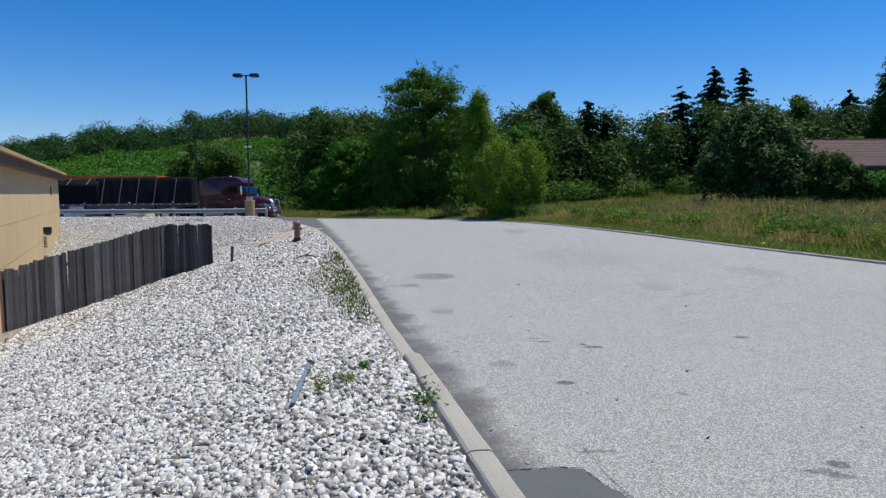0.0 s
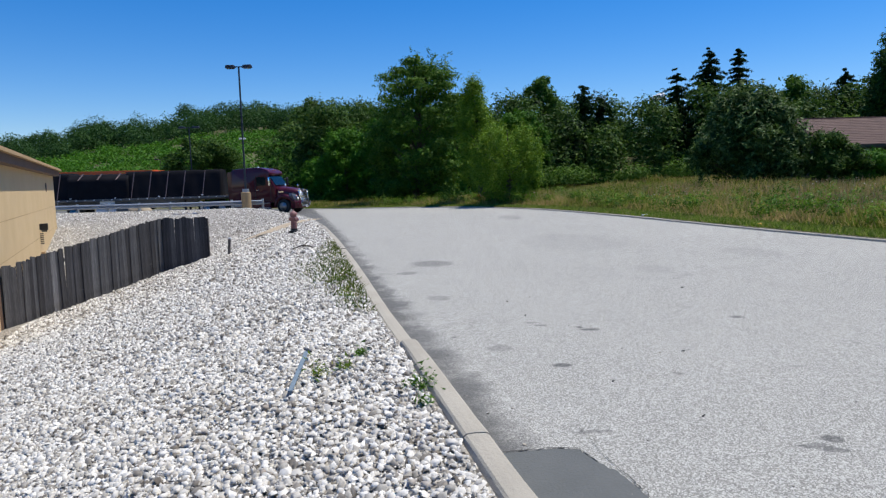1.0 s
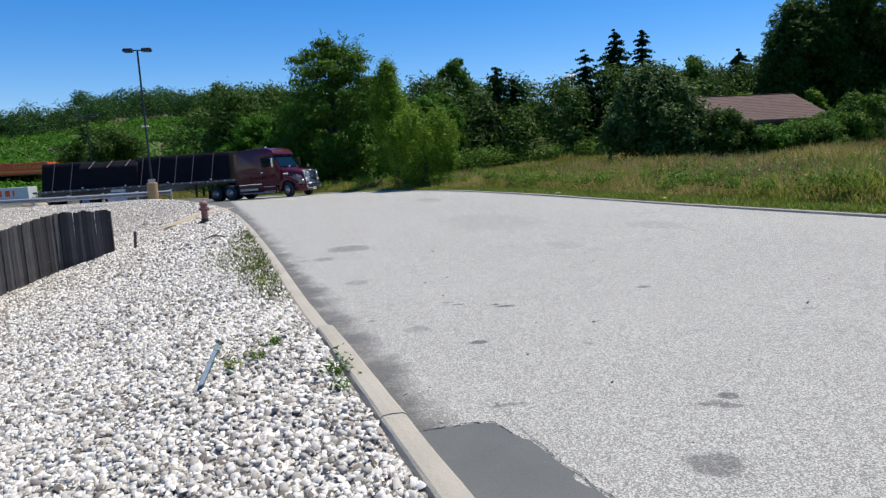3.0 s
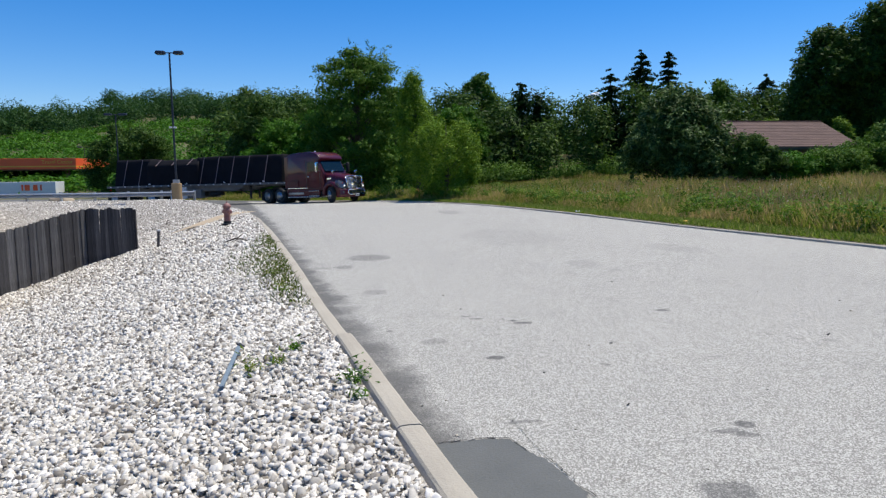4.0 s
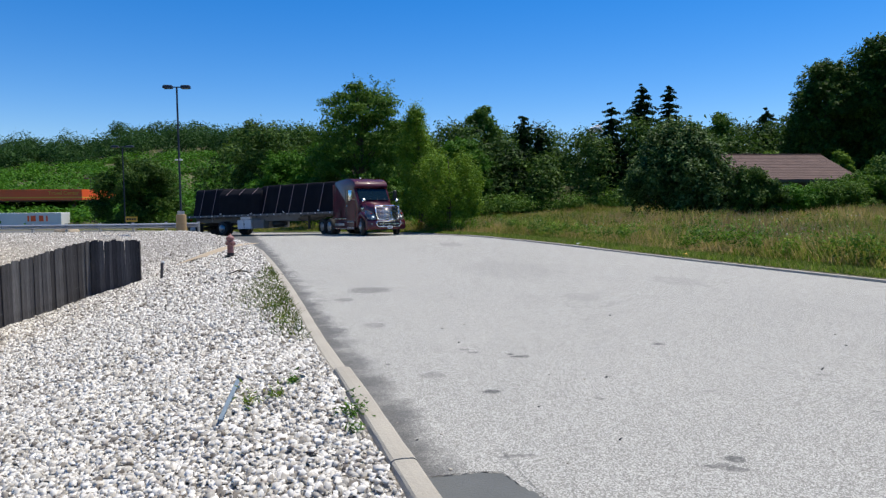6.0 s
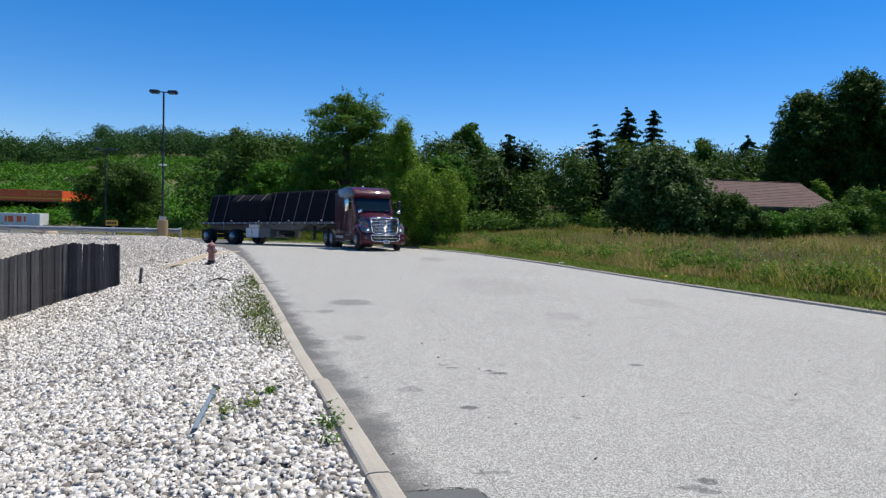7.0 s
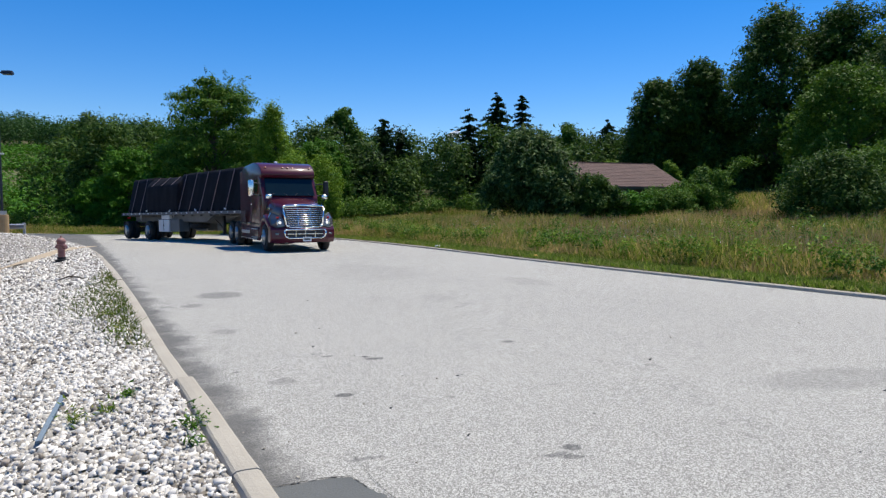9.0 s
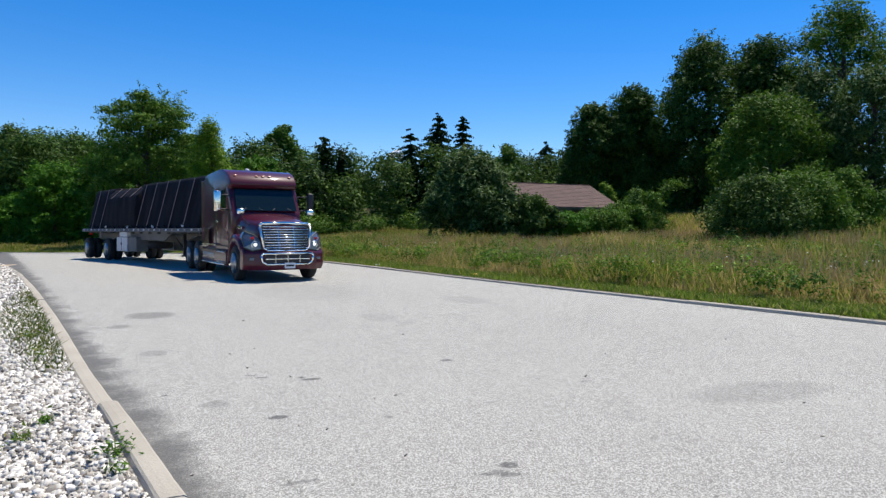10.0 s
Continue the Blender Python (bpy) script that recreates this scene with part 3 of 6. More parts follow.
broad_tree("black_walnut", 58.6, 52, 2.2, 20.0, 9.5, LEAF_DEEP, "tall walnut tree with a dark crown", 17000, 0.3, 44, 0.02, lump=0.12)
broad_tree("black_walnut", 50.4, 62, 2.2, 13.0, 10.0, LEAF_DEEP, "dark broad tree in the wood's shade", 14000, 0.3, 40, 0.0, lump=0.12)
broad_tree("ash_tree", 62.5, 46, 1.8, 22.9, 12.5, LEAF_MID, "very tall ash tree with open green crown", 19000, 0.27, 40, 0.04, form=TALL, lump=0.1)
broad_tree("ash_tree", 63, 35, 2, 21.5, 12, LEAF_MID, "very tall ash tree with open green crown", 10000, 0.3, 30, 0.05, form=TALL)
broad_tree("silver_maple", 43.6, 38, 1.2, 11.2, 8.6, LEAF_MID, "broad green maple at the meadow's edge", 14000, 0.22, 34, 0.03, form=ROUND)
broad_tree("silver_maple", 49.6, 39, 1.2, 14.4, 7.2, LEAF_SILVER, "silvery green maple with upright sprays", 14000, 0.21, 34, 0.03, flat=1.3, form=TALL)
broad_tree("silver_maple", 49.9, 34, 1.2, 13.4, 6.4, LEAF_SILVER, "tall silvery maple at the meadow's edge", 11000, 0.21, 30, 0.03, flat=1.3, form=TALL)
broad_tree("hazel_bush", 29.2, 26, 0.8, 3.7, 5.6, LEAF_DEEP, "wide green bush at the meadow's edge", 9000, 0.15, 26, 0.0, form=[(0, 0.7), (0.3, 1.0), (0.6, 0.75), (0.85, 0.45), (1, 0.2)], category="bush", lump=0.1, ragged=0.42, droop=-0.4)
broad_tree("hazel_bush", 33.6, 27.2, 0.9, 4.1, 6.2, LEAF_MID, "tall leafy green bush under the maple", 9500, 0.16, 26, 0.0, form=[(0, 0.7), (0.3, 0.95), (0.6, 0.9), (0.85, 0.5), (1, 0.25)], category="bush", lump=0.1, ragged=0.42, droop=-0.4)
broad_tree("hazel_bush", 38.6, 28.5, 0.9, 4.6, 5.6, LEAF_MID, "tall leafy green bush under the maple", 7000, 0.17, 24, 0.0, category="bush")
broad_tree("round_tree", -26.4, 75, -1.2, 8.4, 8.9, LEAF_DEEP, "wide round dark green tree beside the lot", 15000, 0.24, 40, 0.0, form=[(0, 0.7), (0.2, 0.95), (0.45, 1.0), (0.7, 0.85), (0.88, 0.6), (1, 0.35)], lump=0.09)
broad_tree("roadside_tree", -14.4, 79, -1, 12.8, 5.4, LEAF_SILVER, "slim green tree at the end of the road", 11000, 0.25, 28, 0.02, flat=1.1, form=TALL, lump=0.13)
for bx, by, bz, bh, bw in ((-9.6, 68, -0.9, 8.0, 6.4), (-5.6, 66, -0.8, 8.6, 6.0), (1.6, 63, -0.6, 8.2, 5.4), (8.6, 69, 0.2, 8.4, 6.4), (-12.4, 70, -0.9, 5.2, 4.6)):
    broad_tree("roadside_tree", bx, by, bz, bh, bw, SHRUB_LEAF, "leafy bright green tree at the end of the road", 8000, 0.24, 22, 0.0, flat=0.5, lump=0.13)
for bx, by, bh, bw, mat, note in ((24.6, 37.4, 2.1, 3.6, SHRUB_LEAF, "low green shrub hiding the house wall"), (27.4, 37.2, 2.3, 4.0, LEAF_MID, "low green shrub hiding the house wall"), (29.8, 37.6, 2.6, 3.6, LEAF_MID, "low green shrub hiding the house wall"), (31.7, 38.2, 3.5, 3.6, LEAF_MID, "tall straggling shrub at the house's corner"), (21.5, 36.4, 3.3, 2.8, LEAF_DEEP, "dark leafy shrub beside the rounded tree"), (22.9, 36.8, 2.5, 2.6, LEAF_DEEP, "dark leafy shrub beside the rounded tree"), (28.6, 51, 4.6, 4.2, LEAF_LIGHT, "yellow-green tree rising behind the roof"), (32.2, 51.5, 4.5, 3.6, LEAF_LIGHT, "yellow-green tree rising behind the roof"), (32.4, 43.6, 4.0, 1.9, LEAF_LIGHT, "light green creeper climbing over the roof's end")):
    broad_tree("house_shrub", bx, by, ground_z(bx, by), bh, bw, mat, note, 4500, 0.15, 14, 0.0, category="bush", lump=0.12)
arch = thing("arching_branch", pose(32.4, 38.0, ground_z(32.4, 38.0)), "leafy branch arching out of the shrub at the house", "branch")
bow = [Vector((2.6 * u, 0.1 * u, 1.6 + 2.2 * math.sin(1.9 * u))) for u in np.linspace(0, 1, 8)]
part("stem", trunk_mesh([(-0.3, 0, 0)] + bow, [0.05, 0.045, 0.04, 0.035, 0.03, 0.025, 0.02, 0.016, 0.01], 5), BARK, arch)
bp = np.vstack([np.array(p) + rng.normal(size=(170, 3)) * (0.3, 0.25, 0.17) for p in bow[2:]])
leaves_mesh("foliage", bp, 0.07 + 0.05 * rng.random(len(bp)), LEAF_MID, arch)
broad_tree("wood_tree", 41.3, 77, 2.4, 10.2, 5.0, LEAF_MID, "green tree standing over the wood behind the house", 6000, 0.3, 18, 0.1, lump=0.14)
conifer("cedar_tree", 46.6, 76, 2.4, 10.6, 8.5, "dark wide cedar behind the house", 7000, 0.32)

wood, pines = [], []
for k in range(170):
    x = -18 + 105 * rng.random()
    y = 66 + 26 * rng.random()
    if -12 < x < 2 and y < 74:
        y += 8
    g = 0.5 + 0.03 * max(0, x)
    h = (5.7 + 4.4 * rng.random()) * (1.0 + 0.006 * max(0, x)) * y / 80 * (1 - 0.24 * math.exp(-((x * 80 / y - 26) / 11) ** 2)) * (1 - 0.2 * min(1, max(0, (x - 33) / 8)))
    for q in (0.15, 0.42, 0.7, 0.95):
        (pines if k % 3 == 0 and x > 9 else wood).append(((x + rng.normal() * 0.8, y + rng.normal() * 0.8, g + h * q), 3.0 - 1.2 * q, 0.85))
lumps("wood_edge", wood, LEAF_DEEP, "dense dark green wood behind the meadow", "wood", 0.24, 600, ragged=0.22)
lumps("wood_edge", pines, NEEDLE, "dense blackish green cedars in the wood", "wood", 0.24, 600, ragged=0.22)
under = [((x, 62 + 5 * rng.random() + 0.12 * abs(x - 20), 0.6 + 0.025 * x + 0.7 * rng.random()), 1.3 + 0.7 * rng.random(), 0.7) for x in np.arange(7, 62, 1.5)]
under += [((x, 60.5 + 0.55 * -x + 1.5 * rng.random(), 0.0 + 0.6 * rng.random() - 0.7), 1.3 + 0.9 * rng.random(), 0.8) for x in np.arange(-24, 2, 1.1)]
lumps("undergrowth", under, LEAF_MID, "leafy green undergrowth along the wood's edge", "undergrowth", 0.15, 1100)

crowns, shrubs = [], []
for k in range(2500):
    y = 92 + 168 * rng.random()
    x = (-0.95 + 1.25 * rng.random()) * y
    z = float(hill_z(x, y))
    if y > 188:
        crowns.append(((x, y, z + 0.6 + 6.0 * rng.random() ** 2.5), 2.3 + 2.4 * rng.random(), 0.9))
    else:
        shrubs.append(((x, y, z + 0.4), 1.8 + 1.4 * rng.random(), 0.6))
lumps("hill_wood", crowns, HILL_LEAF, "dark green wood covering the ridge", "wood", 0.4, 400, ragged=0.08)
lumps("hillside_thicket", shrubs, SHRUB_LEAF, "bright green thicket covering the lower hillside", "thicket", 0.42, 170, ragged=0.13)


def blades(name, x, y, z, height, width, material, label, category, lean=0.35):
    """Grass blades: slim bent slips standing on the ground."""
    n = len(x)
    a = rng.random(n) * 2 * np.pi
    h = height * (0.55 + 0.75 * rng.random(n))
    w = width * (0.6 + 0.8 * rng.random(n))
    lx, ly = rng.normal(size=n) * lean * h, rng.normal(size=n) * lean * h
    base = np.stack([x, y, z], -1)
    side = np.stack([np.cos(a) * w, np.sin(a) * w, 0 * a], -1)
    tip = base + np.stack([lx, ly, h], -1)
    v = np.stack([base - side, base + side, tip], 1).reshape(-1, 3)
    f = np.arange(n * 3).reshape(-1, 3)
    return tagged(sheet(name, v, f, material, smooth=False), label, category, kind="stuff")


n = 240000
gy = 3 + 62 * rng.random(n) ** 1.35
gw = 1.3 + 54 * rng.random(n) ** 1.55
gx = right_x(gy) + gw
keep = gx < 64
gx, gy, gw = gx[keep], gy[keep], gw[keep]
tall = 0.7 * (0.75 + 0.35 * np.sin(gx * 0.7) * np.sin(gy * 0.5 + 1) + 0.2 * np.sin(gx * 0.21 + gy * 0.33)) * np.clip((gw - 0.6) / 2.0, 0.35, 1)
blades("meadow_grass", gx, gy, field_z(gx, gy) - 0.03, tall, 0.011 + 0.0006 * np.hypot(gx, gy), GRASS, "tall unmown green and straw-coloured meadow grass", "grass", 0.42)
n = 60000
gy = 2 + 55 * rng.random(n) ** 1.3
gw = 0.17 + 1.6 * rng.random(n)
gx = right_x(gy) + gw
blades("verge_grass", gx, gy, field_z(gx, gy) - 0.02, 0.13, 0.02, VERGE, "short mown green grass along the kerb", "grass", 0.6)
n = 40000
gy = 8 + 36 * rng.random(n)
gw = 3.5 + 24 * rng.random(n) ** 1.2
gx = right_x(gy) + gw
keep = (np.sin(gx * 0.45 + 1) + np.sin(gy * 0.31 + gx * 0.2) + 0.5 * rng.normal(size=n)) > 0.2
gx, gy = gx[keep], gy[keep]
SEED = per_piece("dry_seed_stalk", [(0, (0.36, 0.21, 0.1)), (0.6, (0.52, 0.35, 0.18)), (1, (0.66, 0.52, 0.3))], 0.9, 1.0, 0, True, 0.3, 0.1)
blades("seed_stalks", gx, gy, field_z(gx, gy), 0.72, 0.014, SEED, "dry reddish-brown seed stalks standing over the meadow grass", "grass", 0.15)
weeds = []
for k in range(520):
    wy = 6 + 46 * rng.random() ** 1.2
    wx = float(right_x(wy)) + 1.5 + 22 * rng.random() ** 2.2
    r = 0.22 + 0.35 * rng.random() ** 2
    weeds.append(((wx, wy, ground_z(wx, wy) + 0.25 + 0.35 * rng.random()), r, 1.0))
lumps("meadow_weeds", weeds[:260], LEAF_MID, "leafy green weeds standing in the meadow grass", "weeds", 0.055, 110)
lumps("meadow_weeds", weeds[260:], LEAF_LIGHT, "yellow-green leafy weeds standing in the meadow grass", "weeds", 0.05, 110)
n = 500
gy = 9 + 40 * rng.random(n)
gx = right_x(gy) + 3 + 14 * rng.random(n)
fp = np.stack([gx, gy, field_z(gx, gy) + 0.45 + 0.25 * rng.random(n)], -1)
FLOWER = per_piece("white_wildflower", [(0, (0.6, 0.6, 0.52)), (1, (0.85, 0.85, 0.8))], 0.9, 2.0, 0, True, 0.3, 0.1)
tagged(leaves_mesh("wildflowers", fp, np.full(n, 0.06), FLOWER, None, 1.5, 1.0), "scattered small white wildflowers in the meadow", "flowers", kind="stuff")


# ---- the truck ----
PAINT = surface("maroon_paint", (0.05, 0.005, 0.012), (0.078, 0.008, 0.02), 1.2, 0.4, 0.0, 60, 0.0, 0.7)
PAINT.node_tree.nodes["Principled BSDF"].inputs["Coat Roughness"].default_value = 0.05
PAINT.node_tree.nodes["Principled BSDF"].inputs["Specular IOR Level"].default_value = 0.12
CHROME = surface("chrome", (0.86, 0.84, 0.8), (0.95, 0.93, 0.88), 3, 0.18, 0.0, 40, 1.0)
ALLOY = surface("brushed_aluminium", (0.33, 0.33, 0.33), (0.52, 0.52, 0.52), 2, 0.5, 0.1, 50, 1.0)
BLACK = surface("black_plastic", (0.01, 0.01, 0.011), (0.025, 0.025, 0.026), 3, 0.55, 0.2, 40)
RUBBER = surface("tyre_rubber", (0.012, 0.012, 0.012), (0.035, 0.034, 0.032), 5, 0.85, 0.4, 60)
TARP = surface("black_tarp", (0.006, 0.006, 0.008), (0.014, 0.014, 0.018), 1.4, 0.8, 0.25, 9)
TARP.node_tree.nodes["Principled BSDF"].inputs["Specular IOR Level"].default_value = 0.1
STRAP = surface("faded_strap", (0.13, 0.085, 0.085), (0.26, 0.2, 0.195), 3, 0.8, 0.2, 50)
GREY_STEEL = surface("grey_trailer_steel", (0.08, 0.08, 0.08), (0.17, 0.17, 0.165), 1.5, 0.6, 0.2, 30)
WHITE_BOX = surface("white_painted_metal", (0.6, 0.61, 0.62), (0.76, 0.77, 0.78), 1.5, 0.4, 0.05, 30)
DECK = surface("deck_planks", (0.13, 0.1, 0.07), (0.26, 0.21, 0.15), 1.5, 0.85, 0.4, 20)


def plain(name, colour, rough, metal=0.0, glow=0.0, glass=0.0):
    m, t, n, l, b = shader(name)
    k = noise_tex(n, l, 6, vec=n.new("ShaderNodeTexCoord").outputs["Object"])
    l.new(mixed(n, l, k.outputs[0], tuple(0.85 * c for c in colour), colour), b.inputs["Base Color"])
    put(b, "Roughness", rough), put(b, "Metallic", metal), put(b, "Transmission Weight", glass)
    if glow:
        put(b, "Emission Color", (*colour, 1)), put(b, "Emission Strength", glow)
    return m


GLASS = plain("tinted_glass", (0.006, 0.014, 0.018), 0.03)
GLASS.node_tree.nodes["Principled BSDF"].inputs["Specular IOR Level"].default_value = 0.35
LENS = plain("headlight_lens", (0.2, 0.2, 0.21), 0.16, 0.6)
LAMP_ON = plain("lit_headlight", (1.0, 0.95, 0.85), 0.2, 0, 0.6)
AMBER = plain("amber_lens", (0.3, 0.06, 0.015), 0.3)
RED_LENS = plain("red_lens", (0.5, 0.02, 0.015), 0.2)
PLATE = plain("pale_plate", (0.72, 0.73, 0.75), 0.4)


def shape_y(bm, fn):
    for v in bm.verts:
        v.co.y *= fn(v.co.x, v.co.z)
    return bm


def wheel(parent, place, radius, width, dual, hub_out):
    """A tyre or pair of tyres on a bright rim, turning about y. hub_out: -1 or 1, the side that shows."""
    w = new("wheel")
    w.parent = parent
    w.location = place
    offs = (-0.17, 0.17) if dual else (0.0,)
    for o in offs:
        h = width / 2
        prof = [(radius * 0.56, -h * 0.9), (radius * 0.8, -h), (radius * 0.95, -h * 0.92), (radius, -h * 0.6), (radius, h * 0.6), (radius * 0.95, h * 0.92), (radius * 0.8, h), (radius * 0.56, h * 0.9)]
        bm = lathe(prof, 28, "Y")
        bmesh.ops.translate(bm, verts=bm.verts, vec=(0, o, 0))
        part("tyre", bm, RUBBER, w, smooth=True)
    face = hub_out * (width / 2 + (0.17 if dual else 0) - 0.01)
    r = radius * 0.57
    if dual:
        prof = [(r, 0.03), (r * 0.93, 0.0), (r * 0.88, -0.12), (r * 0.45, -0.14), (r * 0.42, 0.0), (r * 0.2, 0.03), (0.02, 0.035)]
    else:
        prof = [(r, 0.03), (r * 0.93, 0.0), (r * 0.85, -0.03), (r * 0.5, 0.02), (r * 0.45, 0.06), (r * 0.2, 0.1), (0.02, 0.105)]
    bm = lathe([(a, b) for a, b in prof], 24, "Y")
    bmesh.ops.scale(bm, verts=bm.verts, vec=(1, -hub_out, 1))
    bmesh.ops.translate(bm, verts=bm.verts, vec=(0, face, 0))
    rim = part("rim", bm, ALLOY, w, "bright polished rim", smooth=True)
    bm = bmesh.new()
    for k in range(10):
        a = 2 * math.pi * k / 10
        p = Vector((math.cos(a) * r * 0.6, 0, math.sin(a) * r * 0.6))
        q = face + hub_out * (0.02 if not dual else -0.1)
        add_rod(bm, p + Vector((0, q - 0.02, 0)), p + Vector((0, q + 0.02, 0)), 0.02, None, 6)
    tagged(part("lug_nuts", bm, CHROME if not dual else BLACK, rim), kind="stuff")
    return w


def tractor():
    t = thing("semi_truck", Matrix(), "maroon sleeper-cab semi truck with chrome grille driving on the road", "truck")
    # chassis
    for s in (-1, 1):
        part("frame_rail", box((8.0, 0.09, 0.26), (-3.1, 0.43 * s, 0.86), 0.01), BLACK, t)
    part("deck_plate", box((1.5, 0.9, 0.03), (-4.6, 0, 1.02), 0.005), ALLOY, t)
    part("fifth_wheel", extrude([(-6.4, 1.05), (-6.5, 1.1), (-5.5, 1.2), (-5.45, 1.02), (-6.3, 1.0)], 0.9, bevel=0.02), BLACK, t)
    # cab with sleeper
    out = [(-4.02, 0.8), (-4.02, 3.12), (-3.9, 3.24), (-3.4, 3.31), (-2.2, 3.36), (-1.75, 3.34), (-1.4, 3.26), (-1.14, 3.13), (-0.99, 2.97), (-0.95, 2.84), (-1.0, 2.76), (-1.14, 2.74), (-0.62, 1.93), (-0.62, 0.95), (-0.85, 0.8)]
    cab = extrude(out, 2.42, bevel=0.09)
    narrow = lambda x, z: (1 - 0.075 * max(0, (z - 2.0) / 1.3) ** 1.5) * (1 - 0.13 * max(0, min(1, (x + 2.0) / 1.4)))
    body = part("cab", shape_y(cab, narrow), PAINT, t, smooth=True)
    body.data.set_sharp_from_angle(angle=radians(40))
    glass = extrude([(-1.115, 2.7), (-1.09, 2.7), (-0.655, 2.02), (-0.68, 2.02)], 1.86, bevel=0.008)
    shape_y(glass, lambda x, z: 1.0 - 0.03 * (z - 2))
    bmesh.ops.translate(glass, verts=glass.verts, vec=(0.035, 0, 0.03))
    ws = part("windshield", glass, GLASS, body, "dark tinted windshield")
    for s in (-1, 1):
        for a in (0.15, 0.75):
            part("wiper", rod((-0.62, s * a, 2.06), (-0.86, s * (a - 0.45 if a > 0.5 else a + 0.4), 2.32), 0.012), BLACK, body)
    for s in (-1, 1):
        y = s * 1.135
        win = extrude([(-2.02, 2.05), (-2.02, 2.66), (-1.42, 2.7), (-1.06, 2.12), (-1.15, 2.05)], 0.03, bevel=0.008)
        bmesh.ops.translate(win, verts=win.verts, vec=(0, y, 0))
        bmesh.ops.rotate(win, verts=win.verts, cent=(-2.0, y, 2.3), matrix=Matrix.Rotation(radians(-s * 5.0), 3, "Z"))
        part("side_window", win, GLASS, body, "dark side window")
        door = extrude([(-2.12, 0.95), (-2.12, 2.74), (-2.09, 2.74), (-2.09, 0.98), (-0.98, 0.98), (-0.98, 1.95), (-0.95, 1.95), (-0.95, 0.95)], 0.012)
        bmesh.ops.translate(door, verts=door.verts, vec=(0, s * 1.195, 0))
        bmesh.ops.rotate(door, verts=door.verts, cent=(-2.1, s * 1.195, 1.5), matrix=Matrix.Rotation(radians(-s * 5.5), 3, "Z"))
        part("door_seam", door, BLACK, body)
        part("door_handle", box((0.2, 0.04, 0.05), (-1.95, s * 1.2, 1.72), 0.012), CHROME, body, "chrome handle")
        part("sleeper_hatch", box((0.7, 0.02, 0.5), (-3.3, s * 1.21, 1.25), 0.01), PAINT, body)
        part("cab_trim", box((1.9, 0.02, 0.05), (-3.0, s * 1.215, 0.98), 0.006), CHROME, body, "chrome trim strip")
        m = new("mirror")
        m.parent = body
        part("mirror_arm", rod((-0.95, s * 1.05, 2.5), (-0.85, s * 1.38, 2.52), 0.02), BLACK, m)
        part("mirror_arm", rod((-0.9, s * 1.05, 2.05), (-0.85, s * 1.38, 2.1), 0.02), BLACK, m)
        part("mirror_shell", box((0.14, 0.2, 0.62), (-0.85, s * 1.45, 2.32), 0.05), CHROME if s < 0 else BLACK, m, "bright mirror shell", smooth=True)
    for k in range(5):
        y = (-0.85, -0.2, 0.0, 0.2, 0.85)[k]
        part("roof_light", box((0.06, 0.09, 0.04), (-1.13, y, 3.13), 0.02), AMBER, body, "amber roof marker light", smooth=True)
    dome = part("antenna_dome", lathe([(0.07, 3.33), (0.07, 3.39), (0.05, 3.43), (0.01, 3.44)], 14), WHITE_BOX, body, "small white roof dome", smooth=True)
    dome.location = (-2.3, -0.15, 0.01)
    # hood and fenders
    hood = bmesh.new()
    rows = []
    for x, zt, zb, hw in ((-0.66, 1.97, 0.9, 0.98), (-0.3, 1.94, 0.9, 0.95), (0.2, 1.86, 0.9, 0.88), (0.65, 1.77, 0.9, 0.8), (0.9, 1.69, 0.9, 0.74), (1.0, 1.6, 0.88, 0.7)):
        rows.append([hood.verts.new((x, y * hw, zb + (zt - zb) * h)) for y, h in ((-1, 0), (-1, 0.55), (-0.96, 0.8), (-0.82, 0.93), (-0.5, 0.985), (0, 1), (0.5, 0.985), (0.82, 0.93), (0.96, 0.8), (1, 0.55), (1, 0))])
    for a, b in zip(rows, rows[1:]):
        for j in range(10):
            hood.faces.new((a[j], b[j], b[j + 1], a[j + 1]))
    hood.faces.new(rows[-1]), hood.faces.new(rows[0][::-1])
    bonnet = part("hood", hood, PAINT, t, smooth=True)
    for s in (-1, 1):
        fen = bmesh.new()
        arcs = []
        n = 15
        for k in range(n):
            a = math.pi * (1.02 - 1.04 * k / (n - 1))
            ri, ro = 0.6, 0.74 + 0.1 * math.sin(a) ** 2
            ex = 1.0 if k < n / 2 else 1.0 + 0.38 * ((k - n / 2) / (n / 2))
            row = []
            for r, y in ((ri, 1.2), (ro * 0.96, 1.2), (ro, 1.12), (ro * 1.04, 0.62), (ri, 0.62)):
                yy = y - (0.12 if k > n * 0.75 and y > 1 else 0)
                row.append(fen.verts.new((math.cos(a) * r * ex, s * yy, 0.5 + math.sin(a) * r * 1.02)))
            arcs.append(row)
        for a, b in zip(arcs, arcs[1:]):
            for j in range(5):
                fen.faces.new((a[j], a[(j + 1) % 5], b[(j + 1) % 5], b[j]))
        fen.faces.new(arcs[0]), fen.faces.new(arcs[-1][::-1])
        fd = part("fender", fen, PAINT, bonnet, smooth=True)
        lamp = bmesh.new()
        rim = [(1.03, 0.70, 0.98), (1.0, 0.72, 1.2), (0.9, 0.82, 1.34), (0.62, 1.06, 1.47), (0.66, 1.15, 1.3), (0.82, 1.13, 1.02), (0.97, 0.95, 0.93)]
        front = [lamp.verts.new((x + 0.03, s * y, z - 0.05)) for x, y, z in rim]
        rear = [lamp.verts.new((x - 0.22, s * y, z - 0.05)) for x, y, z in rim]
        mid = lamp.verts.new((0.99, s * 0.94, 1.12))
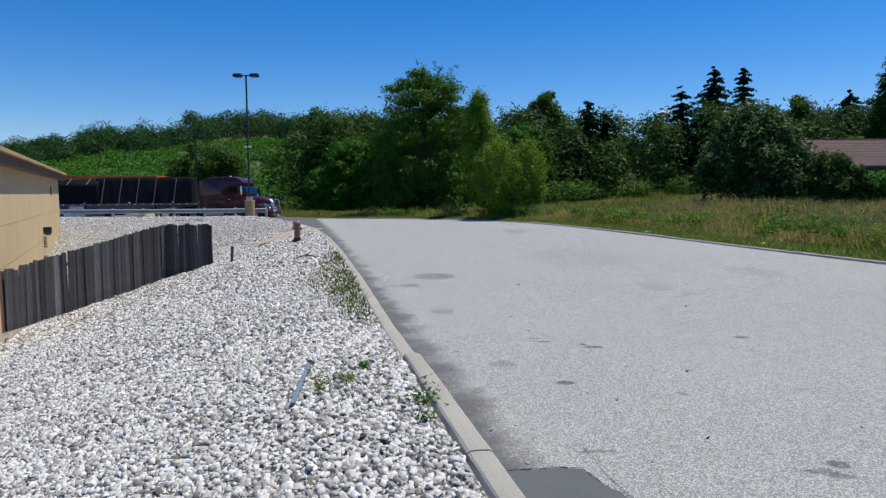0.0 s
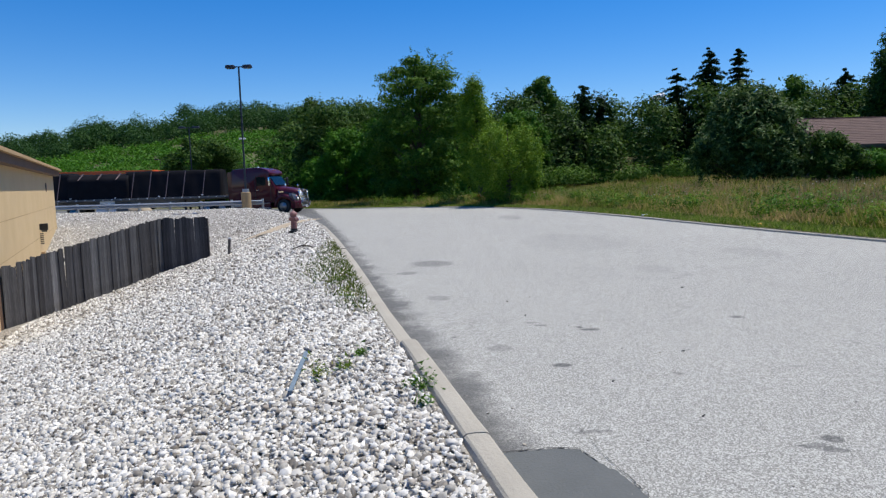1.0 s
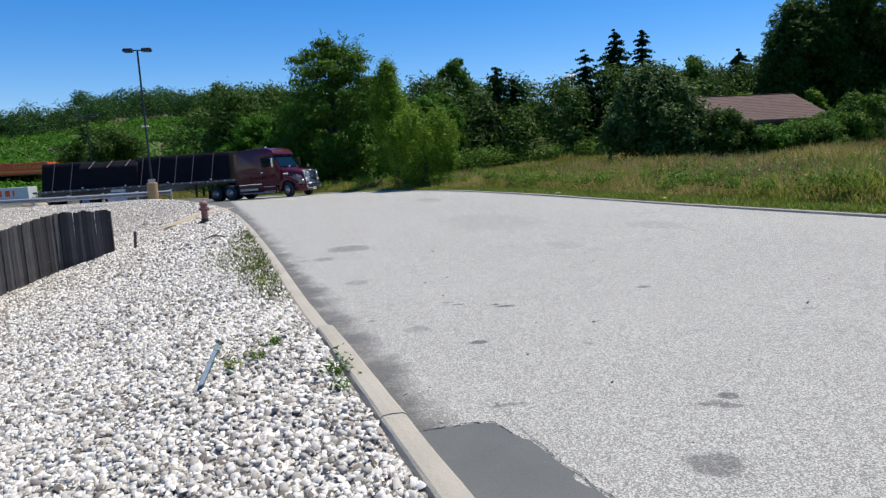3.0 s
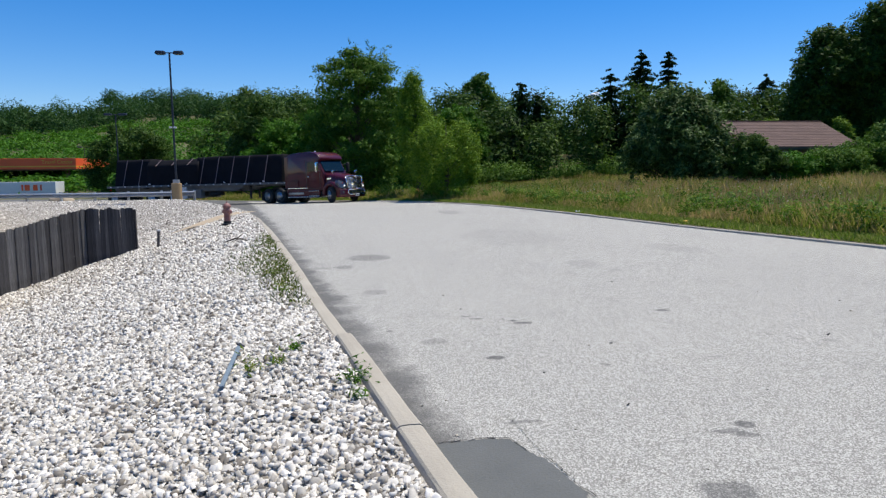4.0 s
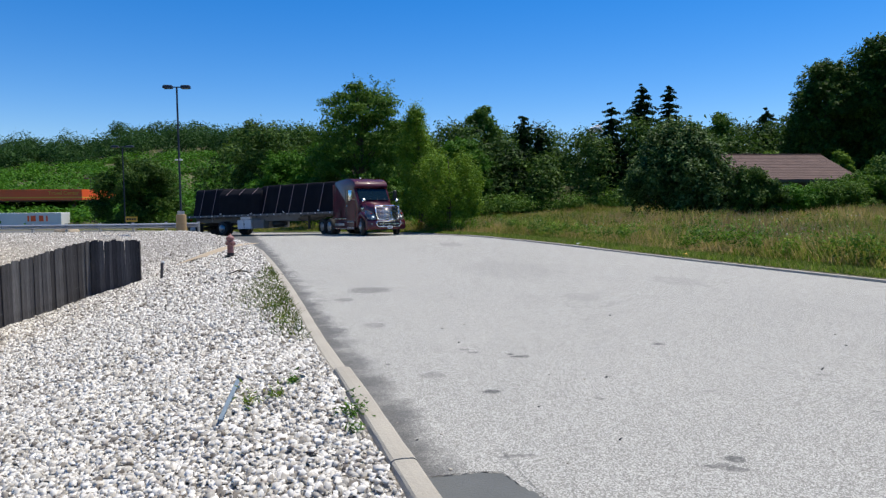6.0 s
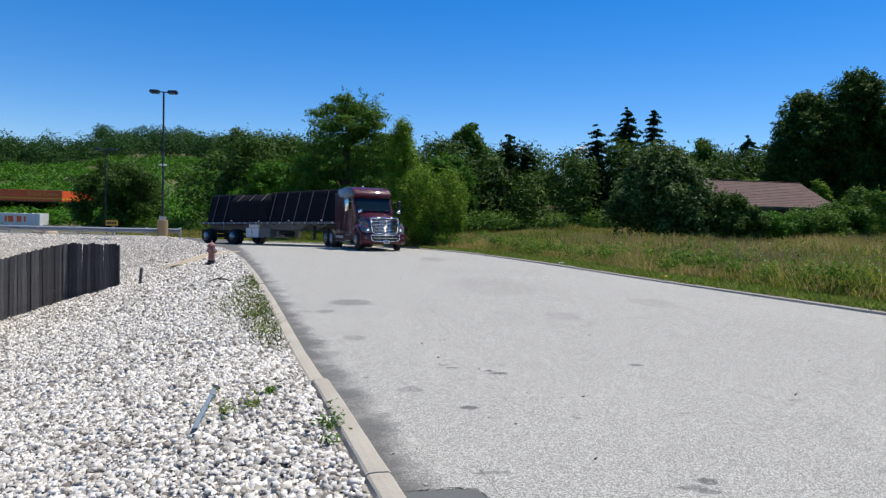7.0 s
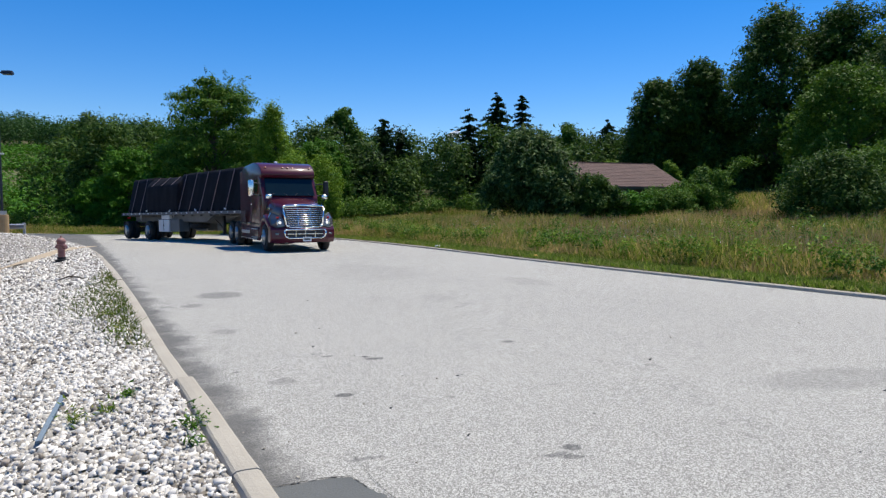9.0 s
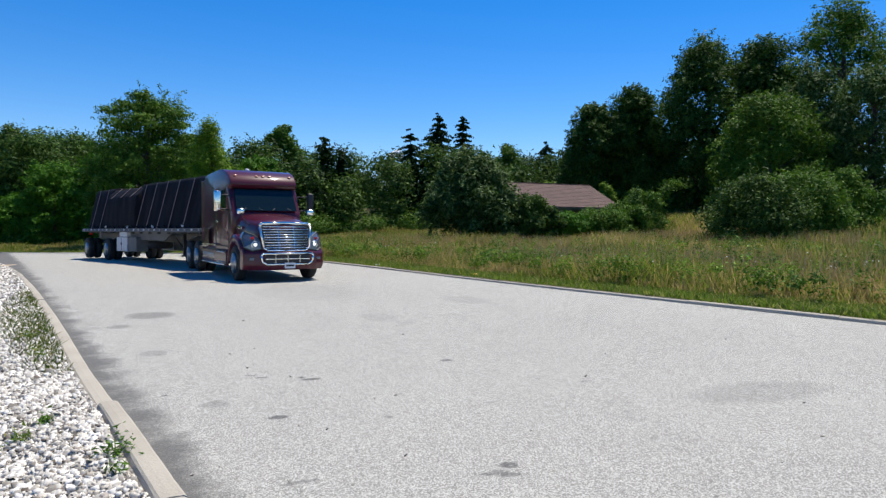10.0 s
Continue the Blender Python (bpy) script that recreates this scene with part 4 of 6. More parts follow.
        for j in range(7):
            lamp.faces.new((front[j], front[(j + 1) % 7], mid)), lamp.faces.new((front[j], rear[j], rear[(j + 1) % 7], front[(j + 1) % 7]))
        lamp.faces.new(rear)
        hl = part("headlight", lamp, LENS, t, "swept clear headlight")
        ball = lathe([(0.06, 0), (0.05, 0.025), (0.012, 0.035)], 14, "X")
        bmesh.ops.translate(ball, verts=ball.verts, vec=(0.995, s * 0.86, 1.06))
        part("headlight_bulb", ball, LAMP_ON, hl, "lit bulb", smooth=True)
        ring_ = lathe([(0.1, -0.02), (0.115, 0.01), (0.1, 0.02), (0.08, 0.0)], 16, "X")
        bmesh.ops.translate(ring_, verts=ring_.verts, vec=(0.985, s * 0.86, 1.06))
        part("bulb_ring", ring_, CHROME, hl, smooth=True)
        edge_ = bmesh.new()
        for j in range(7):
            add_rod(edge_, (rim[j][0] + 0.03, s * rim[j][1], rim[j][2] - 0.05), (rim[(j + 1) % 7][0] + 0.03, s * rim[(j + 1) % 7][1], rim[(j + 1) % 7][2] - 0.05), 0.018, None, 6)
        part("lens_seal", edge_, BLACK, hl, "black seal")
        part("turn_signal", box((0.05, 0.1, 0.06), (0.93, s * 0.93, 1.24), 0.015), RED_LENS, hl)
        part("hood_mirror_arm", rod((0.25, s * 0.85, 1.62), (0.22, s * 1.05, 1.95), 0.014), BLACK, bonnet)
        part("hood_mirror", box((0.1, 0.22, 0.16), (0.2, s * 1.05, 2.0), 0.05), CHROME, bonnet, "round chrome hood mirror", smooth=True)
        part("air_vent", box((0.4, 0.02, 0.1), (-0.25, s * 0.965, 1.55), 0.006), CHROME, bonnet)
        # steps, tank and skirts
        part("side_skirt", box((3.1, 0.1, 0.5), (-2.5, s * 1.13, 0.6), 0.04), PAINT, t)
        part("step", box((0.9, 0.12, 0.04), (-1.45, s * 1.17, 0.47), 0.01), ALLOY, t, "bright step plate")
        part("step", box((0.9, 0.12, 0.04), (-1.45, s * 1.17, 0.78), 0.01), ALLOY, t, "bright step plate")
        tank = lathe([(0.02, -0.8), (0.27, -0.79), (0.31, -0.75), (0.31, 0.75), (0.27, 0.79), (0.02, 0.8)], 22, "X")
        bmesh.ops.translate(tank, verts=tank.verts, vec=(-3.2, s * 0.88, 0.64))
        part("fuel_tank", tank, ALLOY, t, "polished cylindrical fuel tank", smooth=True)
        part("tank_rail", rod((-4.0, s * 1.2, 0.4), (-1.0, s * 1.2, 0.4), 0.025), CHROME, t)
        part("mud_flap", box((0.02, 0.6, 0.62), (-6.75, s * 0.9, 0.52), 0.004), BLACK, t)
        part("tail_light", box((0.05, 0.14, 0.08), (-7.1, s * 0.43, 0.92), 0.01), RED_LENS, t)
        part("rear_fairing", box((0.35, 0.06, 2.1), (-4.1, s * 1.13, 2.05), 0.02), PAINT, t)
    # grille
    grille = new("grille")
    grille.parent = t
    tilt = Matrix.Rotation(radians(-11), 3, "Y")
    def on_face(y, h, d=0.0):
        p = tilt @ Vector((d, y, h))
        return Vector((1.06, 0, 1.27)) + p
    part("grille_backing", box((0.04, 1.36, 0.7), on_face(0, 0, -0.04), 0.01, tilt), BLACK, grille)
    ring = bmesh.new()
    pts = [(-0.56, -0.38), (-0.66, -0.3), (-0.74, 0.32), (-0.68, 0.39), (0, 0.41), (0.68, 0.39), (0.74, 0.32), (0.66, -0.3), (0.56, -0.38), (0, -0.39)]
    for (a, b), (c, d) in zip(pts, pts[1:] + pts[:1]):
        add_rod(ring, on_face(a, b), on_face(c, d), 0.045 if b > 0.3 and d > 0.3 else 0.033, None, 8)
    part("grille_surround", ring, CHROME, grille, "chrome surround", smooth=True)
    for k in range(9):
        h = -0.3 + 0.6 * k / 8
        w = 1.2 + 0.16 * (h + 0.3) / 0.6
        bar = rod((0, -w / 2, 0), (0, w / 2, 0), 0.021, None, 10)
        bmesh.ops.scale(bar, verts=bar.verts, vec=(1.3, 1, 0.9))
        bmesh.ops.translate(bar, verts=bar.verts, vec=on_face(0, h, 0.0))
        part("slat", bar, CHROME, grille, smooth=True)
    for y in (-0.23, 0.23):
        part("grille_upright", box((0.02, 0.02, 0.68), on_face(y, 0, 0.012), 0.004, tilt), CHROME, grille)
    part("badge", box((0.02, 0.22, 0.05), on_face(0, 0.41, 0.045), 0.01, tilt), CHROME, grille)
    # bumper
    bum = extrude([(0.55, 0.34), (0.55, 0.93), (1.1, 0.93), (1.2, 0.82), (1.22, 0.5), (1.12, 0.34)], 2.36, bevel=0.03)
    es = [e for e in bum.edges if abs(e.verts[0].co.y - e.verts[1].co.y) > 1]
    bmesh.ops.subdivide_edges(bum, edges=es, cuts=8, use_grid_fill=True)
    for v in bum.verts:
        v.co.x -= 0.3 * (abs(v.co.y) / 1.18) ** 3 * (1 if v.co.x > 0.8 else 0)
    bumper = part("bumper", bum, PAINT, t, smooth=False)
    part("lower_intake", box((0.03, 1.28, 0.22), (1.205, 0, 0.66), 0.01), BLACK, bumper)
    ring = bmesh.new()
    pts = [(-0.6, 0.51), (-0.72, 0.58), (-0.76, 0.76), (-0.7, 0.81), (0.7, 0.81), (0.76, 0.76), (0.72, 0.58), (0.6, 0.51)]
    for (a, b), (c, d) in zip(pts, pts[1:] + pts[:1]):
        add_rod(ring, (1.215, a, b), (1.215, c, d), 0.03, None, 8)
    part("intake_surround", ring, CHROME, bumper, "chrome surround", smooth=True)
    for y in (-0.35, 0.0, 0.35):
        part("intake_bar", box((0.03, 0.02, 0.24), (1.22, y, 0.66), 0.004), CHROME, bumper)
    part("intake_slat", box((0.03, 1.3, 0.025), (1.22, 0, 0.66), 0.004), CHROME, bumper)
    pl = part("number_plate", box((0.015, 0.31, 0.16), (1.245, 0.05, 0.47), 0.004), PLATE, bumper, "pale number plate with a plain bar")
    part("plate_bar", box((0.006, 0.22, 0.05), (1.255, 0.05, 0.47)), BLACK, pl)
    for s in (-1, 1):
        part("fog_light", box((0.05, 0.16, 0.08), (1.04, s * 0.96, 0.66), 0.02), LENS, bumper, "clear fog light", smooth=True)
    part("axle", rod((0, -0.9, 0.5), (0, 0.9, 0.5), 0.07), BLACK, t)
    wheels = []
    for s in (-1, 1):
        wheels.append((wheel(t, (0, s * 1.05, 0.51), 0.51, 0.28, False, s), True, (0, s * 1.05, 0.51)))
        for x in (-4.82, -6.1):
            wheels.append((wheel(t, (x, s * 0.92, 0.51), 0.51, 0.26, True, s), False, (x, s * 0.92, 0.51)))
    for x in (-4.82, -6.1):
        part("axle", rod((x, -0.8, 0.51), (x, 0.8, 0.51), 0.09), BLACK, t)
    return t, wheels


REAR = -13.6


def trailer():
    t = thing("flatbed_trailer", Matrix(), "long flatbed trailer with grey side rails and spread axles", "trailer")
    part("deck", box((14.66, 2.5, 0.1), (-6.23, 0, 1.42), 0.01), DECK, t, "worn wooden deck")
    for s in (-1, 1):
        part("side_rail", box((14.7, 0.05, 0.14), (-6.25, s * 1.27, 1.41), 0.01), GREY_STEEL, t, "scuffed aluminium side rail")
        part("rub_rail", box((14.5, 0.03, 0.05), (-6.25, s * 1.33, 1.36), 0.008), GREY_STEEL, t)
        for k in range(24):
            part("stake_pocket", box((0.09, 0.05, 0.12), (0.8 - 0.61 * k, s * 1.305, 1.4), 0.008), WHITE_BOX if k % 2 else ALLOY, t)
        beam = extrude([(1.0, 1.36), (1.0, 1.22), (-1.2, 1.2), (-2.6, 0.92), (-9.0, 0.9), (-13.4, 0.98), (-13.5, 1.36)], 0.12, bevel=0.01)
        bmesh.ops.translate(beam, verts=beam.verts, vec=(0, s * 0.5, 0))
        part("main_beam", beam, GREY_STEEL, t)
        part("outer_sill", extrude([(-2.2, 1.34), (-3.0, 0.98), (-7.2, 1.0), (-7.6, 1.34)], 0.05, bevel=0.008), GREY_STEEL, t).location = (0, s * 1.05, 0)
        part("landing_leg", box((0.13, 0.13, 0.85), (-2.2, s * 0.6, 0.83), 0.01), BLACK, t)
        part("landing_foot", box((0.28, 0.26, 0.05), (-2.2, s * 0.6, 0.4), 0.01, None, (0.7, 0.7)), BLACK, t)
        part("landing_brace", rod((-2.2, s * 0.6, 0.6), (-3.2, s * 0.55, 1.1), 0.025), BLACK, t)
        tb = part("tool_box", box((1.35, 0.55, 0.62), (-7.6, s * 1.0, 0.78), 0.03), WHITE_BOX, t, "white metal tool box")
        part("box_seam", box((0.015, 0.02, 0.55), (-7.6, s * 1.28, 0.78)), GREY_STEEL, tb)
        part("box_latch", box((0.08, 0.03, 0.12), (-7.6, s * 1.285, 0.8), 0.008), BLACK, tb, "black latch")
        part("upper_box", box((1.0, 0.3, 0.2), (-7.5, s * 1.08, 1.22), 0.015), WHITE_BOX, t, "small white upper box")
        part("dunnage_box", box((1.1, 0.5, 0.62), (-6.3, s * 1.0, 0.8), 0.02), GREY_STEEL, t)
        part("mud_flap", box((0.02, 0.6, 0.75), (-13.62, s * 0.9, 0.62), 0.004), BLACK, t, "black mud flap")
        part("flap_hanger", box((0.04, 0.06, 0.3), (-10.9, s * 1.2, 1.2), 0.01), ALLOY, t)
        part("tail_light", box((0.04, 0.16, 0.1), (-13.6, s * 0.9, 1.2), 0.01), RED_LENS, t)
    for k in range(14):
        part("cross_member", box((0.08, 2.4, 0.1), (0.6 - 1.02 * k, 0, 1.31), 0.006), GREY_STEEL, t)
    spare = lathe([(0.22, -0.13), (0.45, -0.14), (0.5, -0.08), (0.5, 0.08), (0.45, 0.14), (0.22, 0.13)], 24)
    bmesh.ops.translate(spare, verts=spare.verts, vec=(-4.9, -0.55, 0.78))
    part("spare_tyre", spare, RUBBER, t, smooth=True)
    part("rear_bumper", box((0.1, 2.3, 0.12), (-13.55, 0, 0.6), 0.01), BLACK, t)
    part("headboard", box((0.06, 2.3, 0.25), (1.07, 0, 1.58), 0.01), ALLOY, t)
    wheels = []
    for x in (-9.86, -13.0):
        part("axle", rod((x, -0.8, 0.51), (x, 0.8, 0.51), 0.09), BLACK, t)
        part("suspension", box((0.9, 1.2, 0.2), (x, 0, 0.82), 0.03), BLACK, t)
        for s in (-1, 1):
            wheels.append((wheel(t, (x, s * 0.95, 0.51), 0.51, 0.26, True, s), False, (x, s * 0.95, 0.51)))
    return t, wheels


def tarp_piece(x0, x1, half, z0, z1, shoulder, seed, lean_in=0.34):
    """A tarp drawn over a load: wrinkled sides, a sloping shoulder and a sagging top."""
    bm = bmesh.new()
    nx = max(8, int((x1 - x0) / 0.14))
    prof = [(-half, z0)]
    zs = z1 - shoulder[1]
    prof += [(-half, z0 + (zs - z0) * k / 8) for k in range(1, 9)]
    prof += [(-half + shoulder[0] * k / 3, zs + shoulder[1] * k / 3) for k in (1, 2, 3)]
    prof += [(-half + shoulder[0] + (2 * half - 2 * shoulder[0]) * k / 8, z1) for k in range(1, 9)]
    prof += [(half - shoulder[0] * k / 3, z1 - shoulder[1] * k / 3) for k in (1, 2, 3)]
    prof += [(half, zs - (zs - z0) * k / 8) for k in range(1, 9)]
    rows = []
    for i in range(nx + 1):
        x = x0 + (x1 - x0) * i / nx
        row = []
        for j, (y, z) in enumerate(prof):
            p = Vector((x, y * (1 - lean_in * (z - z0) / (z1 - z0)), z))
            w = noise.noise(Vector((x * 1.6 + seed, y * 0.8, z * 0.6 + seed))) * 0.05 + noise.noise(Vector((x * 5 + seed, y * 1.2, z * 1.4))) * 0.022
            p.y += w * (1 if y < 0 else -1) * (1 if abs(y) > half - 0.3 else 0)
            p.z += w * 0.7 if z > z1 - 0.3 else 0
            p.x += 0.05 * noise.noise(Vector((seed, y, z))) * (1 if i in (0, nx) else 0)
            row.append(bm.verts.new(p))
        rows.append(row)
    for a, b in zip(rows, rows[1:]):
        for j in range(len(prof) - 1):
            bm.faces.new((a[j], b[j], b[j + 1], a[j + 1]))
    bm.faces.new(rows[0]), bm.faces.new(rows[-1][::-1])
    return bm


def load():
    t = thing("tarped_load", Matrix(), "tall load under black tarps tied down on the flatbed", "cargo")
    part("tarp", tarp_piece(-6.15, 0.55, 1.17, 1.48, 3.4, (0.1, 0.1), 3), TARP, t, "black wrinkled tarp", smooth=True)
    part("tarp", tarp_piece(-10.2, -6.0, 1.22, 1.48, 3.28, (0.4, 0.4), 11, 0.12), TARP, t, "black tarp with sloping shoulders", smooth=True)
    part("tarp", tarp_piece(-13.0, -10.1, 1.15, 1.48, 3.38, (0.12, 0.1), 19), TARP, t, "black wrinkled tarp", smooth=True)
    for s in (-1, 1):
        for x in (-0.6, -2.0, -3.2, -4.4, -5.6, -10.7, -12.0):
            a, b = Vector((x - 0.2, s * 1.25, 1.48)), Vector((x, s * 0.835, 3.36))
            d = b - a
            bm = box((0.055, 0.012, d.length), (a + b) / 2, 0.0, Matrix.Rotation(math.atan2(-d.y, d.z), 3, "X") @ Matrix.Rotation(math.atan2(d.x, d.z), 3, "Y"))
            part("strap", bm, STRAP, t)
        for x in (-6.7, -8.0, -9.3):
            a, b = Vector((x - 0.1, s * 1.13, 2.86)), Vector((x + 0.12, s * 0.72, 3.31))
            bm = bmesh.new()
            vs = [bm.verts.new(p) for p in (a + Vector((-0.04, 0, 0)), a + Vector((0.04, 0, 0)), b + Vector((0.04, 0, 0)), b + Vector((-0.04, 0, 0)))]
            f = bm.faces.new(vs)
            g = bmesh.ops.extrude_face_region(bm, geom=[f])
            bmesh.ops.translate(bm, vec=(0, s * 0.012, 0.014), verts=[v for v in g["geom"] if isinstance(v, bmesh.types.BMVert)])
            part("strap", bm, STRAP, t, "pale strap")
    for k in range(22):
        x = 0.4 - 0.61 * k
        part("hem_fold", box((0.16, 0.05, 0.07), (x, -1.24, 1.53 + 0.02 * (k % 3)), 0.02, Matrix.Rotation(0.3 * (k % 4 - 1.5), 3, "Y")), WHITE_BOX if k % 5 == 2 else TARP, t)
    return t


# seconds, front axle x and y, heading of the tractor, heading of the trailer
DRIVE = [
    (0.0, -13.35, 48.9, -9.0, 8.0), (1.0, -10.85, 48.3, -12.5, 5.5), (1.3, -9.65, 47.95, -14.0, 4.5), (1.4, -7.4, 47.2, -17.5, 1.5),
    (2.0, -5.9, 46.5, -22.0, -2.0), (4.0, -2.19, 43.67, -41.5, -19.6), (4.5, -1.54, 42.64, -47.4, -23.7), (5.0, -0.95, 41.31, -53.2, -27.8),
    (5.5, -0.43, 39.72, -59.3, -31.8), (7.0, 0.79, 34.09, -72.5, -45.1), (7.5, 1.12, 32.0, -75.1, -50.0), (8.0, 1.51, 29.72, -76.7, -54.2),
    (9.0, 2.28, 24.9, -79.0, -62.7), (10.0, 3.06, 19.9, -80.1, -69.3),
]
KINGPIN = -5.85


def glide(t):
    """The drive at any moment, eased from row to row."""
    d = np.array(DRIVE)
    k = int(np.clip(np.searchsorted(d[:, 0], t, side="right") - 1, 0, len(d) - 2))
    slope = np.zeros_like(d)
    h = np.diff(d[:, 0])[:, None]
    s = np.diff(d, axis=0) / h
    slope[1:-1] = (s[:-1] * h[1:] + s[1:] * h[:-1]) / (h[1:] + h[:-1])
    slope[0], slope[-1] = s[0], s[-1]
    for j in (2, 3):
        slope[j] = s[1] if j == 2 else s[4] * 0.9
    w = d[k + 1, 0] - d[k, 0]
    u = (t - d[k, 0]) / w
    return (d[k] * (1 + 2 * u) * (1 - u) ** 2 + slope[k] * w * u * (1 - u) ** 2 + d[k + 1] * u * u * (3 - 2 * u) + slope[k + 1] * w * u * u * (u - 1))[1:]


def ride(x, y, heading, back):
    """A pose on the road with its front at x, y and its rear wheels that far behind."""
    c, s = math.cos(radians(heading)), math.sin(radians(heading))
    z, zb = float(road_z(x, y)), float(road_z(x - back * c, y - back * s))
    return pose(x, y, z, 0, -math.degrees(math.atan2(z - zb, back)), heading)


truck, truck_wheels = tractor()
flatbed, flatbed_wheels = trailer()
cargo = load()


def motions():
    times = [round(0.1 * k, 1) for k in range(101)]
    front, back, steer, way, way_t = [], [], [], [0.0], [0.0]
    last = None
    for t in times:
        x, y, a, b = glide(t)
        m = ride(x, y, a, 5.5)
        k = m @ Vector((KINGPIN, 0, 0))
        tr = ride(k.x, k.y, b, 11.4)
        front.append((t, m)), back.append((t, tr))
        if last is not None:
            way.append(way[-1] + min(0.75, math.hypot(x - last[0], y - last[1])))
            kk = tr @ Vector((-11.4, 0, 0))
            way_t.append(way_t[-1] + min(0.75, (kk - last[2]).length))
        last = (x, y, tr @ Vector((-11.4, 0, 0)))
    for i in range(len(times)):
        j, k = max(0, i - 3), min(100, i + 3)
        da = glide(times[k])[2] - glide(times[j])[2]
        steer.append(max(-32, min(32, math.degrees(math.atan2(radians(da) * 5.5, max(0.3, way[k] - way[j]))))))
    walk(truck, front), walk(flatbed, back), walk(cargo, back)
    for group, dist in ((truck_wheels, way), (flatbed_wheels, way_t)):
        for w, steers, p in group:
            walk(w, [(t, pose(*p, 0, 0, steer[i] if steers else 0) @ pose(0, 0, 0, 0, math.degrees(dist[i] / 0.51), 0)) for i, t in enumerate(times)])


# ---- the gravel bank and its things ----
TAN_WALL = surface("tan_stucco", (0.56, 0.4, 0.2), (0.67, 0.5, 0.28), 0.8, 0.85, 0.25, 30)
BROWN_TRIM = surface("brown_trim", (0.1, 0.055, 0.03), (0.17, 0.1, 0.06), 1.5, 0.7, 0.2, 20)
SHINGLE = surface("brown_shingles", (0.07, 0.042, 0.036), (0.14, 0.085, 0.072), 1.4, 0.9, 0.5, 14)
GALVANIZED = surface("galvanized_steel", (0.34, 0.37, 0.4), (0.52, 0.55, 0.58), 1.2, 0.45, 0.1, 30, 0.7)
POLE = surface("dark_pole", (0.02, 0.025, 0.035), (0.045, 0.055, 0.07), 2, 0.5, 0.1, 30, 0.4)
TAN_BASE = surface("tan_painted_concrete", (0.34, 0.22, 0.1), (0.48, 0.33, 0.17), 2, 0.85, 0.3, 30)
HYDRANT = surface("faded_red_paint", (0.17, 0.05, 0.045), (0.36, 0.2, 0.18), 5, 0.6, 0.3, 40)
HYDRANT_ORANGE = surface("orange_hydrant_paint", (0.35, 0.1, 0.02), (0.5, 0.18, 0.04), 5, 0.55, 0.2, 40)
RED_FASCIA = plain("red_fascia", (0.88, 0.11, 0.02), 0.45)
YELLOW = plain("yellow_paint", (0.8, 0.42, 0.03), 0.5)
WHITE_WALL = surface("white_wall", (0.55, 0.56, 0.56), (0.72, 0.73, 0.73), 0.3, 0.7, 0.1, 6)
BRICK = surface("dark_brick_wall", (0.1, 0.06, 0.045), (0.19, 0.12, 0.09), 1.5, 0.9, 0.4, 12)
BLUE_STRIP = surface("weathered_blue_strip", (0.1, 0.14, 0.18), (0.2, 0.26, 0.31), 6, 0.7, 0.3, 60)


def bank_at(x, y):
    return float(bank_z(x, y))


fence = thing("board_fence", pose(0, 0, 0), "weathered grey wooden board fence stepping up the gravel bank", "fence")
board_mesh = {}


def board(k, w, h):
    """A weathered fence board with an uneven top."""
    if k not in board_mesh:
        me = bpy.data.meshes.new("board")
        bm = extrude([(-w / 2, 0), (-w / 2, h - 0.02 - 0.025 * (k % 3)), (-w * 0.3, h), (w * 0.3, h - 0.012 * (k % 4)), (w / 2, h - 0.03 * ((k + 1) % 2)), (w / 2, 0)], 0.02)
        bm.to_mesh(me)
        bm.free()
        me.materials.append(OLD_WOOD)
        board_mesh[k] = me
    ob = new("board", board_mesh[k])
    ob.parent = fence
    return ob


frng = random.Random(5)


def fence_run(a, b, top_a, top_b, count):
    a, b = Vector(a), Vector(b)
    d = b - a
    ang = math.atan2(d.y, d.x)
    for i in range(count):
        u = (i + 0.5) / count
        p = a + d * u
        top = top_a + (top_b - top_a) * u + frng.uniform(-0.022, 0.022)
        if frng.random() < 0.05:
            top -= 0.09
        o = board(frng.randrange(8), d.length / count * 1.1, 2.1)
        off = frng.uniform(-0.012, 0.012)
        o.matrix_world = Matrix.Translation((p.x + off, p.y - off, top - 2.1)) @ Matrix.Rotation(ang, 4, "Z") @ Matrix.Rotation(frng.uniform(-0.018, 0.018), 4, "Y") @ Matrix.Rotation(frng.uniform(-0.03, 0.03), 4, "Z")
    nrm = Vector((-d.y, d.x)).normalized()
    for h in (0.35, 1.35):
        bm = bmesh.new()
        p, q = a + nrm * 0.045, b + nrm * 0.045
        add_rod(bm, (p.x, p.y, top_a - h), (q.x, q.y, top_b - h), 0.045, None, 4)
        part("rail", bm, OLD_WOOD, fence)
    for u in (0.0, 0.5, 1.0):
        p = a + d * u + nrm * 0.11
        t = top_a + (top_b - top_a) * u
        part("post", box((0.1, 0.1, 2.3), (p.x, p.y, t - 1.2), 0.008), OLD_WOOD, fence)


fence_run((-11.28, 16.8), (-8.93, 21.1), -0.33, 0.62, 38)
fence_run((-8.9, 21.12), (-7.6, 21.5), 0.62, 0.6, 11)
part("end_post", box((0.13, 0.13, 2.5), (-11.36, 16.68, -1.6), 0.01), BROWN_TRIM, fence, "reddish brown end post")


